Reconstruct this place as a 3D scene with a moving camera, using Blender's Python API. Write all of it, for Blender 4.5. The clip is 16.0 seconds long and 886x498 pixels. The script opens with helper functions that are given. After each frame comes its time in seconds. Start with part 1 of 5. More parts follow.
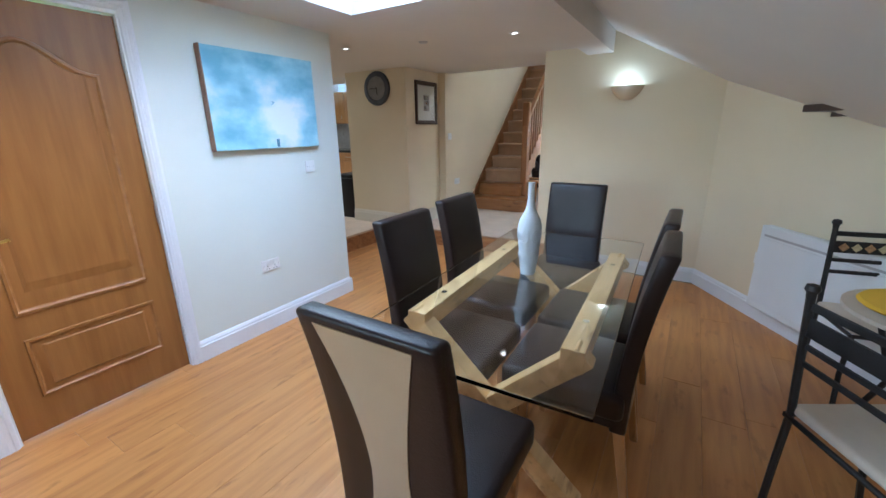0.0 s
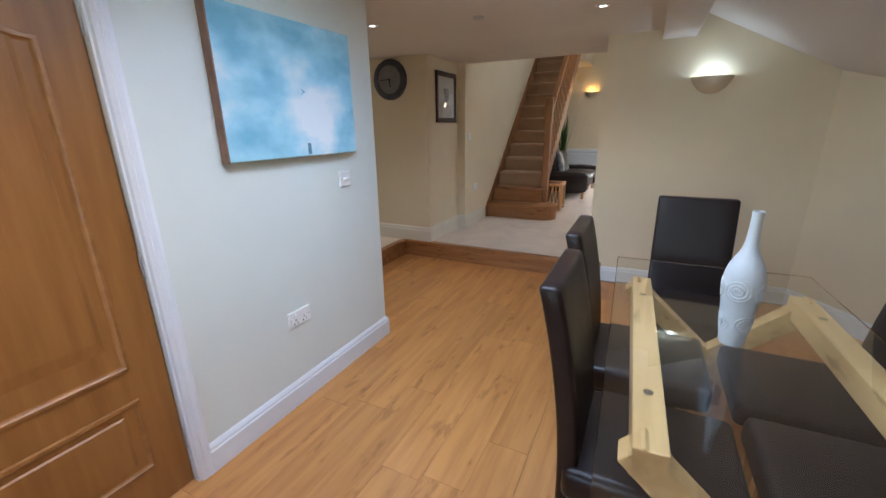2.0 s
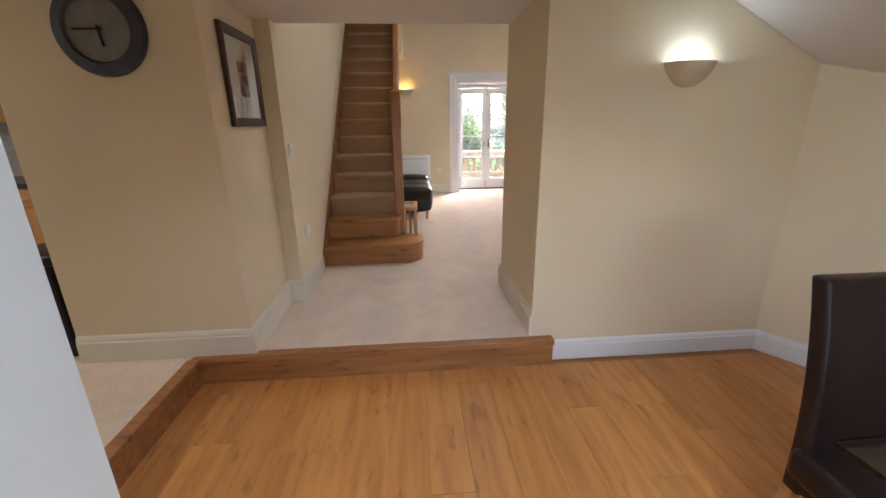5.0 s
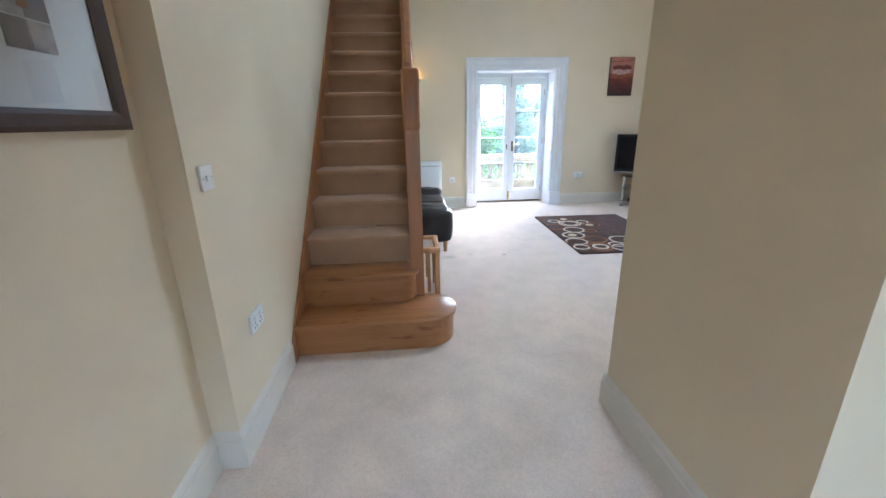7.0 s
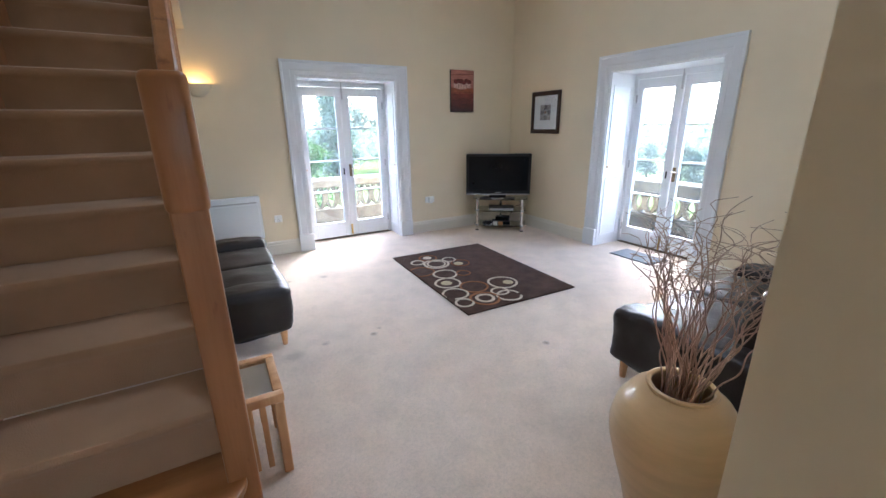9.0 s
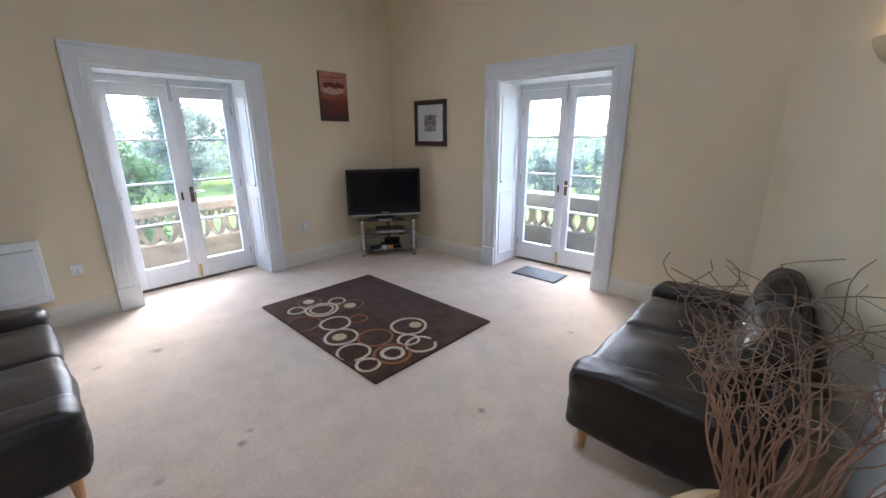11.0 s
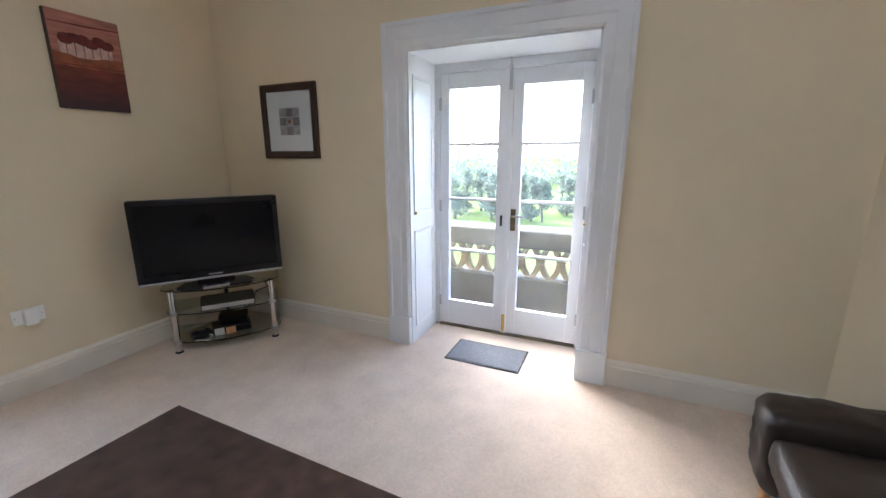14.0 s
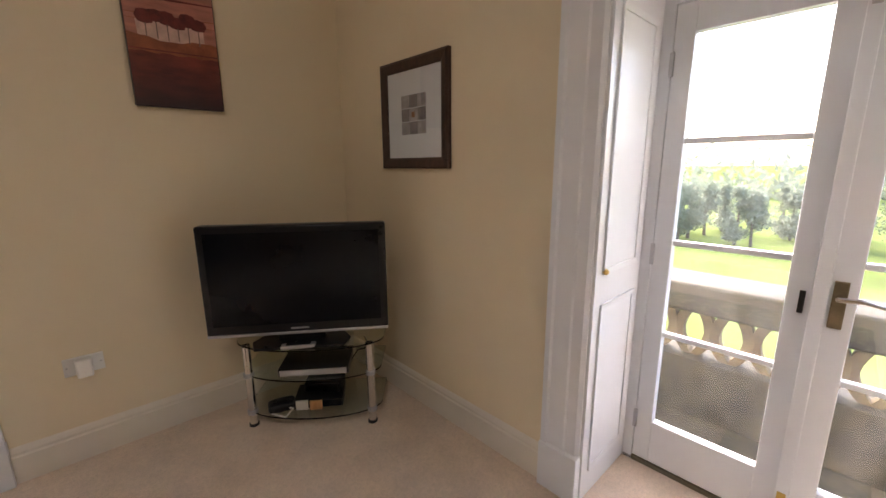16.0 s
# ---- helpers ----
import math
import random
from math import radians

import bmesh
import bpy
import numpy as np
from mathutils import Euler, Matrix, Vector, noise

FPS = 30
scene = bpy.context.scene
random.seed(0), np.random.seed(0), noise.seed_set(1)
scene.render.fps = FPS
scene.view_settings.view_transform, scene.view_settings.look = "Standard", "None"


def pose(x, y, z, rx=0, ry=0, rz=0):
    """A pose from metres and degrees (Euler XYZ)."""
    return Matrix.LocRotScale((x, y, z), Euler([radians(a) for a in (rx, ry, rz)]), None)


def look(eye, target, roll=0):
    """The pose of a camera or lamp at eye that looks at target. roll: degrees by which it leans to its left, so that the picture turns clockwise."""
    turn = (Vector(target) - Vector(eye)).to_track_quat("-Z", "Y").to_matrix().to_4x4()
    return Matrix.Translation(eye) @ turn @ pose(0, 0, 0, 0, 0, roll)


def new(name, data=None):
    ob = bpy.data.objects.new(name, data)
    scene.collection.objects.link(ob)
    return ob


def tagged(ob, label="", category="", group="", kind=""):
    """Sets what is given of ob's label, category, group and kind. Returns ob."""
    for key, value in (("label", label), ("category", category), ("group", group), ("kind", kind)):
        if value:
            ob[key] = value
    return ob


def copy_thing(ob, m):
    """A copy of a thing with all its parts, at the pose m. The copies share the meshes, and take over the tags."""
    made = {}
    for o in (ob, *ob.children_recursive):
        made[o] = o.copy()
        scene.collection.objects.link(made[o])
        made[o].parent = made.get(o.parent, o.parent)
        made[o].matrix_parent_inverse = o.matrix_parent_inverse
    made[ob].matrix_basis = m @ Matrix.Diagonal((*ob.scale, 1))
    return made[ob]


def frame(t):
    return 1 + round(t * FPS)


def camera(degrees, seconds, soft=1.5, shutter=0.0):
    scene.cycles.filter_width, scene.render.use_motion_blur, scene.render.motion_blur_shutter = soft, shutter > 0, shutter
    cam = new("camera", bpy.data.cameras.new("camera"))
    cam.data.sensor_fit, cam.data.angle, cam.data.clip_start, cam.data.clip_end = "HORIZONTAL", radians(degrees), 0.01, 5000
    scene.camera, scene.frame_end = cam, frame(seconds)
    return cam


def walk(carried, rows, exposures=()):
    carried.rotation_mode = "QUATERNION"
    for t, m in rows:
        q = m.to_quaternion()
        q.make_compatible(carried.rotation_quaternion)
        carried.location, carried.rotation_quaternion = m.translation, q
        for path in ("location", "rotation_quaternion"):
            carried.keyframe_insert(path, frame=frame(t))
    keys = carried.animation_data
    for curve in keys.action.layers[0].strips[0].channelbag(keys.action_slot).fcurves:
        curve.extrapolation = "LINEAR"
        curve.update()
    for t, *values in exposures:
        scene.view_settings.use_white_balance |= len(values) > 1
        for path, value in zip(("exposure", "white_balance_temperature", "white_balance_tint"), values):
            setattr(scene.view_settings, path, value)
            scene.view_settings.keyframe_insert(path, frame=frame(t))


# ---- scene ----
cam = camera(95.9, 16.0)
PATH = [
    (0, (0.26, 0.443, 1.431), (-0.743, 2.074, 0.855), -0.8),
    (0.5, (0.078, 0.484, 1.434), (-0.918, 2.119, 0.856), -0.9),
    (1, (-0.202, 0.582, 1.43), (-1.19, 2.22, 0.848), -0.8),
    (1.5, (-0.455, 0.669, 1.434), (-1.42, 2.321, 0.853), -0.9),
    (2, (-0.727, 0.774, 1.448), (-1.585, 2.482, 0.861), -0.9),
    (2.5, (-0.97, 0.954, 1.446), (-1.586, 2.762, 0.853), -0.9),
    (3, (-1.201, 1.206, 1.464), (-1.54, 3.085, 0.867), -0.9),
    (3.5, (-1.436, 1.47, 1.477), (-1.52, 3.375, 0.877), -0.9),
    (4, (-1.594, 1.759, 1.479), (-1.493, 3.665, 0.883), -0.9),
    (4.5, (-1.733, 2.098, 1.501), (-1.598, 4.002, 0.903), -0.9),
    (4.7, (-1.781, 2.232, 1.49), (-1.646, 4.136, 0.892), -0.9),
    (6.8, (-2.069, 3.935, 1.489), (-1.897, 5.833, 0.884), -0.3),
    (7, (-2.03, 4.064, 1.496), (-1.871, 5.964, 0.891), -1.0),
    (7.5, (-2.027, 4.476, 1.524), (-1.806, 6.367, 0.913), -0.9),
    (8, (-2.012, 4.845, 1.566), (-1.641, 6.713, 0.955), -1.0),
    (8.5, (-2.012, 5.138, 1.672), (-1.38, 6.939, 1.074), -0.8),
    (9, (-1.924, 5.34, 1.664), (-0.985, 7.004, 1.073), -0.8),
    (9.5, (-1.844, 5.528, 1.69), (-0.655, 7.023, 1.1), -0.7),
    (9.7, (-1.805, 5.616, 1.693), (-0.549, 7.055, 1.099), -0.7),
    (12, (-1.362, 6.382, 1.65), (0.084, 7.653, 1.111), -0.4),
    (12.5, (-1.136, 6.621, 1.619), (0.32, 7.894, 1.107), -0.3),
    (13, (-0.914, 6.855, 1.619), (0.612, 8.045, 1.113), -0.4),
    (13.5, (-0.597, 7.072, 1.587), (1.074, 8.061, 1.107), -0.2),
    (14, (-0.302, 7.295, 1.56), (1.48, 8.081, 1.105), -0.0),
    (14.5, (-0.043, 7.5, 1.559), (1.765, 8.238, 1.126), 0.0),
    (15, (0.269, 7.65, 1.556), (2.042, 8.474, 1.132), -0.3),
    (15.5, (0.529, 7.821, 1.529), (2.139, 8.933, 1.116), -0.5),
    (16, (0.777, 7.972, 1.557), (2.112, 9.403, 1.145), -0.4),
]
EXPOSURES = [(0.0, 5.12, 5450, 6), (2.0, 4.75, 6100, 10), (3.0, 4.8, 6750, 13), (4.5, 4.9, 6750, 16), (7.0, 5.4, 5000, 3), (7.5, 5.42, 4950, 4), (8.0, 5.3, 5050, 5), (9.5, 4.9, 5400, 9), (12.0, 4.5, 5500, 9), (13.0, 4.5, 5550, 9), (14.0, 4.72, 5700, 9), (15.0, 4.55, 6200, 13), (16.0, 4.43, 7300, 19)]
walk(cam, [(t, look(eye, target, roll)) for t, eye, target, roll in PATH], EXPOSURES)

# ---- light ----
world = bpy.data.worlds.new("sky")
scene.world = world
world.use_nodes = True
wn = world.node_tree.nodes
sky = wn.new("ShaderNodeTexSky")
sky.sky_type, sky.sun_disc = "NISHITA", False
sky.sun_elevation, sky.sun_rotation = radians(39), radians(41)
sky.air_density, sky.dust_density, sky.ozone_density = 1.0, 2.5, 1.0
world.node_tree.links.new(sky.outputs[0], wn["Background"].inputs[0])
wn["Background"].inputs[1].default_value = 0.1


def lamp(name, kind, m, energy, colour=(1, 1, 1), **kw):
    data = bpy.data.lights.new(name, kind)
    data.energy, data.color = energy, colour
    if kind == "AREA":
        data.shape, data.size, data.size_y = "RECTANGLE", kw["size"], kw["size_y"]
    elif kind == "SUN":
        data.angle = radians(kw["angle"])
    else:
        data.shadow_soft_size = kw.get("radius", 0.03)
        if kind == "SPOT":
            data.spot_size, data.spot_blend = radians(kw["cone"]), 0.6
    ob = new(name, data)
    ob.matrix_world = m
    return ob


C = 0.18          # carpet level
H = 2.15          # low ceiling
TALL = 3.9        # living room ceiling
SUN = lamp("sun", "SUN", look((7, 8, 8.5), (0, 0, 0)), 0.13, (1.0, 0.97, 0.93), angle=40)
# added fill from behind the start of the walk, its window unseen
lamp("south_fill", "AREA", look((-1.4, -1.64, 1.4), (0.9, 3.0, 1.0)), 0.45, (0.9, 0.95, 1.0), size=0.9, size_y=0.9)
# added overhead fill; no rooflight is known in the living room
lamp("living_fill", "AREA", look((-0.4, 7.4, 3.96), (-0.6, 7.4, 0)), 1.1, (0.84, 0.92, 1.0), size=1.0, size_y=1.0)
lamp("daylight_roof", "AREA", look((-1.24, 1.92, 2.3), (0.5, 2.3, 0)), 1.0, (0.76, 0.90, 1.0), size=0.9, size_y=1.4)

# ---- materials ----
def mat(name, colour, rough=0.6, metal=0.0, var=0.08, scale=6.0, bump=0.15, fine=120.0, stretch=(1, 1, 1), coat=0.0, sheen=0.0, randomise=0.0, spec=0.5):
    m = bpy.data.materials.new(name)
    m.use_nodes = True
    nt = m.node_tree
    n, l = nt.nodes, nt.links
    b = n["Principled BSDF"]
    b.inputs["Metallic"].default_value = metal
    b.inputs["Coat Weight"].default_value = coat
    b.inputs["Sheen Weight"].default_value = sheen
    b.inputs["Specular IOR Level"].default_value = spec
    tc = n.new("ShaderNodeTexCoord")
    mp = n.new("ShaderNodeMapping")
    mp.inputs["Scale"].default_value = stretch
    l.new(tc.outputs["Object"], mp.inputs["Vector"])
    big, small = n.new("ShaderNodeTexNoise"), n.new("ShaderNodeTexNoise")
    big.inputs["Scale"].default_value, small.inputs["Scale"].default_value = scale, fine
    big.inputs["Detail"].default_value, small.inputs["Detail"].default_value = 5, 3
    for t in (big, small):
        l.new(mp.outputs[0], t.inputs["Vector"])
    ramp = n.new("ShaderNodeValToRGB")
    ramp.color_ramp.elements[0].position, ramp.color_ramp.elements[1].position = 0.3, 0.7
    ramp.color_ramp.elements[0].color = [c * (1 - var) for c in colour] + [1]
    ramp.color_ramp.elements[1].color = [min(1, c * (1 + var)) for c in colour] + [1]
    l.new(big.outputs["Fac"], ramp.inputs[0])
    out = ramp.outputs[0]
    if randomise:
        info = n.new("ShaderNodeObjectInfo")
        add = n.new("ShaderNodeVectorMath")
        add.operation = "MULTIPLY_ADD"
        add.inputs[1].default_value = (37, 51, 29)
        l.new(info.outputs["Random"], add.inputs[0])
        l.new(tc.outputs["Object"], add.inputs[2])
        l.new(add.outputs[0], mp.inputs["Vector"])
        hsv = n.new("ShaderNodeHueSaturation")
        mr = n.new("ShaderNodeMapRange")
        mr.inputs["To Min"].default_value, mr.inputs["To Max"].default_value = 1 - randomise, 1 + randomise
        l.new(info.outputs["Random"], mr.inputs[0])
        l.new(mr.outputs[0], hsv.inputs["Value"])
        l.new(out, hsv.inputs["Color"])
        out = hsv.outputs[0]
    l.new(out, b.inputs["Base Color"])
    rr = n.new("ShaderNodeMapRange")
    rr.inputs["To Min"].default_value, rr.inputs["To Max"].default_value = max(0.02, rough - 0.08), min(1, rough + 0.08)
    l.new(big.outputs["Fac"], rr.inputs[0])
    l.new(rr.outputs[0], b.inputs["Roughness"])
    bp = n.new("ShaderNodeBump")
    bp.inputs["Strength"].default_value, bp.inputs["Distance"].default_value = bump, 0.004
    l.new(small.outputs["Fac"], bp.inputs["Height"])
    l.new(bp.outputs[0], b.inputs["Normal"])
    return m


def wood(name, dark, light, along="y", rough=0.4, randomise=0.12, knots=True, grain=1.0, knot_depth=0.62):
    st = {"x": (1.2, 14, 14), "y": (14, 1.2, 14), "z": (14, 14, 1.2)}[along]
    m = mat(name, light, rough, 0, 0.0, 1.6 * grain, 0.12, 9.0 * grain, st, randomise=randomise)
    nt = m.node_tree
    n, l = nt.nodes, nt.links
    ramp = next(k for k in n if k.type == "VALTORGB")
    e = ramp.color_ramp.elements
    e[0].color, e[1].color = (*dark, 1), (*light, 1)
    e[0].position, e[1].position = 0.32, 0.62
    if knots:
        big2 = n.new("ShaderNodeTexNoise")
        big2.inputs["Scale"].default_value, big2.inputs["Detail"].default_value = 5.5, 4
        mp2 = n.new("ShaderNodeMapping")
        mp2.inputs["Scale"].default_value = {"x": (1, 3.2, 3.2), "y": (3.2, 1, 3.2), "z": (3.2, 3.2, 1)}[along]
        src = next(k for k in n if k.type == "MAPPING").inputs["Vector"].links[0].from_socket
        l.new(src, mp2.inputs["Vector"])
        l.new(mp2.outputs[0], big2.inputs["Vector"])
        r2 = n.new("ShaderNodeValToRGB")
        r2.color_ramp.elements[0].position, r2.color_ramp.elements[1].position = 0.30, 0.40
        r2.color_ramp.elements[0].color = (0.34, 0.25, 0.2, 1)
        r2.color_ramp.elements[1].color = (1, 1, 1, 1)
        l.new(big2.outputs["Fac"], r2.inputs[0])
        mul = n.new("ShaderNodeMixRGB")
        mul.blend_type = "MULTIPLY"
        mul.inputs[0].default_value = knot_depth
        tgt = n["Principled BSDF"].inputs["Base Color"]
        l.new(tgt.links[0].from_socket, mul.inputs[1])
        l.new(r2.outputs[0], mul.inputs[2])
        l.new(mul.outputs[0], tgt)
    return m


def glass(name, tint=(1, 1, 1), rough=0.0, ior=1.45):
    m = bpy.data.materials.new(name)
    m.use_nodes = True
    b = m.node_tree.nodes["Principled BSDF"]
    b.inputs["Base Color"].default_value = (*tint, 1)
    b.inputs["Roughness"].default_value = rough
    b.inputs["Transmission Weight"].default_value = 1
    b.inputs["IOR"].default_value = ior
    return m


def rain_haze(m, least, most):
    """Thin streaky pane film scattering daylight: dried rain and condensation, with haze painted in."""
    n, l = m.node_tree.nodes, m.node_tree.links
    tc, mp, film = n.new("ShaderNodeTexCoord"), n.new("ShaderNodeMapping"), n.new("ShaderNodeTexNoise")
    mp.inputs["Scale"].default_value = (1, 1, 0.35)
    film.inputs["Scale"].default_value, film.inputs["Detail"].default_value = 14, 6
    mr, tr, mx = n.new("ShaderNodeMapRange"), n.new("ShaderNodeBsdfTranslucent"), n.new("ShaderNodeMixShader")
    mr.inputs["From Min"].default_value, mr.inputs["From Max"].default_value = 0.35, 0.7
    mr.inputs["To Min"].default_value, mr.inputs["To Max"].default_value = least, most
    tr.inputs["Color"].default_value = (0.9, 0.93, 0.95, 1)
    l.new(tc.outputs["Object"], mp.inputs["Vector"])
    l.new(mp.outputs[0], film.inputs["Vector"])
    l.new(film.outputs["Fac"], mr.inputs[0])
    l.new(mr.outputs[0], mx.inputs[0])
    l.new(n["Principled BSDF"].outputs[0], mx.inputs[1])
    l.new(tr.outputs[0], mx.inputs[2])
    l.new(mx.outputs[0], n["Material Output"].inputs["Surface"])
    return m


def glow(name, colour, strength):
    m = bpy.data.materials.new(name)
    m.use_nodes = True
    b = m.node_tree.nodes["Principled BSDF"]
    b.inputs["Base Color"].default_value = (0.8, 0.8, 0.8, 1)
    b.inputs["Emission Color"].default_value = (*colour, 1)
    b.inputs["Emission Strength"].default_value = strength
    return m


def carpet_mat(name, colour, spots):
    m = mat(name, colour, 0.95, 0, 0.07, 2.2, 0.6, 260, sheen=0.3, spec=0.1)
    nt = m.node_tree
    n, l = nt.nodes, nt.links
    tc = next(k for k in n if k.type == "TEX_COORD")
    wob = n.new("ShaderNodeTexNoise")
    wob.inputs["Scale"].default_value = 14
    l.new(tc.outputs["Object"], wob.inputs["Vector"])
    tgt = n["Principled BSDF"].inputs["Base Color"]
    for scale, lo, hi in ((6.0, 0.96, 1.05), (70.0, 0.96, 1.05), (330.0, 0.9, 1.12)):
        pile, lift = n.new("ShaderNodeTexNoise"), n.new("ShaderNodeMapRange")
        pile.inputs["Scale"].default_value, pile.inputs["Detail"].default_value = scale, 5
        lift.inputs["From Min"].default_value, lift.inputs["From Max"].default_value = 0.34, 0.6
        lift.inputs["To Min"].default_value, lift.inputs["To Max"].default_value = lo, hi
        tint = n.new("ShaderNodeVectorMath")
        tint.operation = "SCALE"
        l.new(tc.outputs["Object"], pile.inputs["Vector"])
        l.new(pile.outputs["Fac"], lift.inputs[0])
        l.new(lift.outputs[0], tint.inputs["Scale"])
        l.new(tgt.links[0].from_socket, tint.inputs[0])
        l.new(tint.outputs[0], tgt)
    for x, y, r, deep in spots:
        d = n.new("ShaderNodeVectorMath")
        d.operation = "DISTANCE"
        d.inputs[1].default_value = (x, y, C)
        l.new(tc.outputs["Object"], d.inputs[0])
        a = n.new("ShaderNodeMath")
        a.operation = "MULTIPLY_ADD"
        a.inputs[1].default_value = r * 1.6
        l.new(wob.outputs["Fac"], a.inputs[0])
        l.new(d.outputs["Value"], a.inputs[2])
        mr = n.new("ShaderNodeMapRange")
        mr.inputs["From Min"].default_value, mr.inputs["From Max"].default_value = r * 1.0, r * 1.9
        mr.inputs["To Min"].default_value, mr.inputs["To Max"].default_value = deep, 0
        l.new(a.outputs[0], mr.inputs[0])
        mx = n.new("ShaderNodeMixRGB")
        mx.inputs[2].default_value = (0.12, 0.085, 0.06, 1)
        l.new(mr.outputs[0], mx.inputs[0])
        l.new(tgt.links[0].from_socket, mx.inputs[1])
        l.new(mx.outputs[0], tgt)
    return m


CREAM = mat("cream_wall_paint", (0.76, 0.655, 0.475), 0.75, 0, 0.03, 1.5, 0.08, 180)
PALE = mat("pale_wall_paint", (0.715, 0.745, 0.69), 0.7, 0, 0.03, 1.5, 0.08, 180)
CEIL = mat("ceiling_paint", (0.72, 0.67, 0.62), 0.8, 0, 0.03, 1.2, 0.06, 150)
WHITE = mat("white_gloss_paint", (0.75, 0.765, 0.79), 0.32, 0, 0.03, 3, 0.04, 60)
PLASTIC = mat("white_plastic", (0.82, 0.82, 0.8), 0.35, 0, 0.02, 8, 0.02)
SKIRT = mat("cream_gloss_paint", (0.74, 0.69, 0.60), 0.4, 0, 0.03, 3, 0.04, 60)
HEATER = mat("white_enamel", (0.80, 0.82, 0.84), 0.4, 0, 0.02, 4, 0.02)
FLOORWOOD = wood("oak_laminate", (0.45, 0.185, 0.053), (0.58, 0.265, 0.082), "y", 0.36, 0.08, knot_depth=0.42)
RISERWOOD = wood("oak_riser", (0.26, 0.105, 0.035), (0.40, 0.18, 0.065), "x", 0.4, 0.05)
STAIRWOOD = wood("varnished_pine", (0.29, 0.12, 0.036), (0.38, 0.165, 0.055), "x", 0.32, 0.04)
POSTWOOD = wood("varnished_post", (0.29, 0.12, 0.04), (0.38, 0.165, 0.06), "z", 0.35, 0.04)
DOORWOOD = wood("oak_veneer_upright", (0.23, 0.093, 0.021), (0.30, 0.128, 0.032), "z", 0.42, 0.02, False)
DOORWOODX = wood("oak_veneer_across", (0.25, 0.10, 0.024), (0.32, 0.138, 0.036), "y", 0.42, 0.02, False)
TABLEOAK = wood("pale_oak", (0.52, 0.31, 0.125), (0.67, 0.435, 0.195), "y", 0.42, 0.05)
LEGOAK = wood("chair_leg_oak", (0.38, 0.19, 0.07), (0.5, 0.27, 0.11), "z", 0.45, 0.05)
RATTAN = wood("orange_pine", (0.50, 0.24, 0.09), (0.66, 0.36, 0.16), "z", 0.4, 0.05, False)
CABINETS = wood("kitchen_oak", (0.36, 0.17, 0.06), (0.46, 0.24, 0.09), "z", 0.4, 0.03, False)
STAINS = [(-1.10, 9.33, 0.17, 0.16), (-1.10, 9.33, 0.04, 0.6), (-1.43, 9.37, 0.035, 0.45), (-0.06, 7.17, 0.03, 0.6), (1.14, 7.2, 0.025, 0.5), (-1.07, 7.93, 0.03, 0.6), (-1.0, 7.99, 0.02, 0.5), (-1.64, 7.91, 0.09, 0.28), (-1.42, 7.97, 0.035, 0.4)]
CARPET = carpet_mat("beige_carpet", (0.66, 0.535, 0.43), STAINS)
STAIRCARPET = mat("stair_carpet", (0.42, 0.26, 0.155), 0.95, 0, 0.08, 5, 0.6, 240, sheen=0.25, spec=0.1)
LEATHER = mat("black_brown_leather", (0.021, 0.0145, 0.0125), 0.4, 0, 0.25, 5, 0.35, 160, spec=0.4)
CHAIRLEATHER = mat("dark_brown_leather", (0.018, 0.010, 0.009), 0.34, 0, 0.2, 6, 0.3, 190, spec=0.32)
CREAMLEATHER = mat("cream_leather", (0.45, 0.325, 0.20), 0.5, 0, 0.05, 6, 0.3, 190)
IRON = mat("black_iron", (0.02, 0.018, 0.018), 0.5, 0.3, 0.3, 10, 0.2)
CUSHION = mat("cream_cushion", (0.62, 0.53, 0.42), 0.9, 0, 0.06, 8, 0.4, 200)
YELLOW = mat("yellow_cloth", (0.75, 0.45, 0.03), 0.85, 0, 0.06, 8, 0.3)
CHROME = mat("chrome", (0.75, 0.75, 0.76), 0.14, 1, 0.05, 6, 0.02)
AGEDBRASS = mat("aged_brass", (0.22, 0.17, 0.10), 0.45, 0.8, 0.3, 20, 0.05)
BRASS = mat("brass", (0.62, 0.42, 0.14), 0.3, 1, 0.1, 10, 0.03)
BLACK = mat("black_plastic", (0.010, 0.010, 0.012), 0.3, 0, 0.1, 8, 0.03, spec=0.3)
SCREEN = mat("tv_screen", (0.005, 0.006, 0.008), 0.12, 0, 0.1, 3, 0.0, spec=0.22)
SILVER = mat("silver_plastic", (0.5, 0.5, 0.52), 0.35, 0.6, 0.04, 8, 0.02)
GLASS = glass("clear_glass")
# the film also lays a haze veil over the garden view
PANEGLASS = rain_haze(glass("window_glass"), 0.003, 0.014)
TABLEGLASS = glass("table_glass", (0.985, 1.0, 0.995))
SHELFGLASS = glass("shelf_glass", (0.85, 0.95, 0.92))
STONE = mat("weathered_stone", (0.175, 0.145, 0.10), 0.9, 0, 0.3, 5, 0.7, 60)
DARKSTONE = mat("lichen_stone", (0.036, 0.033, 0.019), 0.75, 0, 0.7, 9, 0.35, 28)
GRASS = mat("lawn", (0.115, 0.15, 0.045), 0.95, 0, 0.3, 0.25, 0.6, 30, spec=0.0)
LEAF = mat("dark_foliage", (0.05, 0.10, 0.03), 0.7, 0, 0.4, 3, 0.3, 40, spec=0.15)
BARK = mat("bark", (0.10, 0.075, 0.055), 0.95, 0, 0.3, 8, 0.8, 40)
CERAMIC = mat("cream_glazed_ceramic", (0.62, 0.42, 0.21), 0.38, 0, 0.1, 3, 0.1, 40, (1, 1, 7), coat=0.3)
WHITECLAY = mat("white_matt_ceramic", (0.56, 0.57, 0.58), 0.6, 0, 0.05, 8, 0.2, 90)
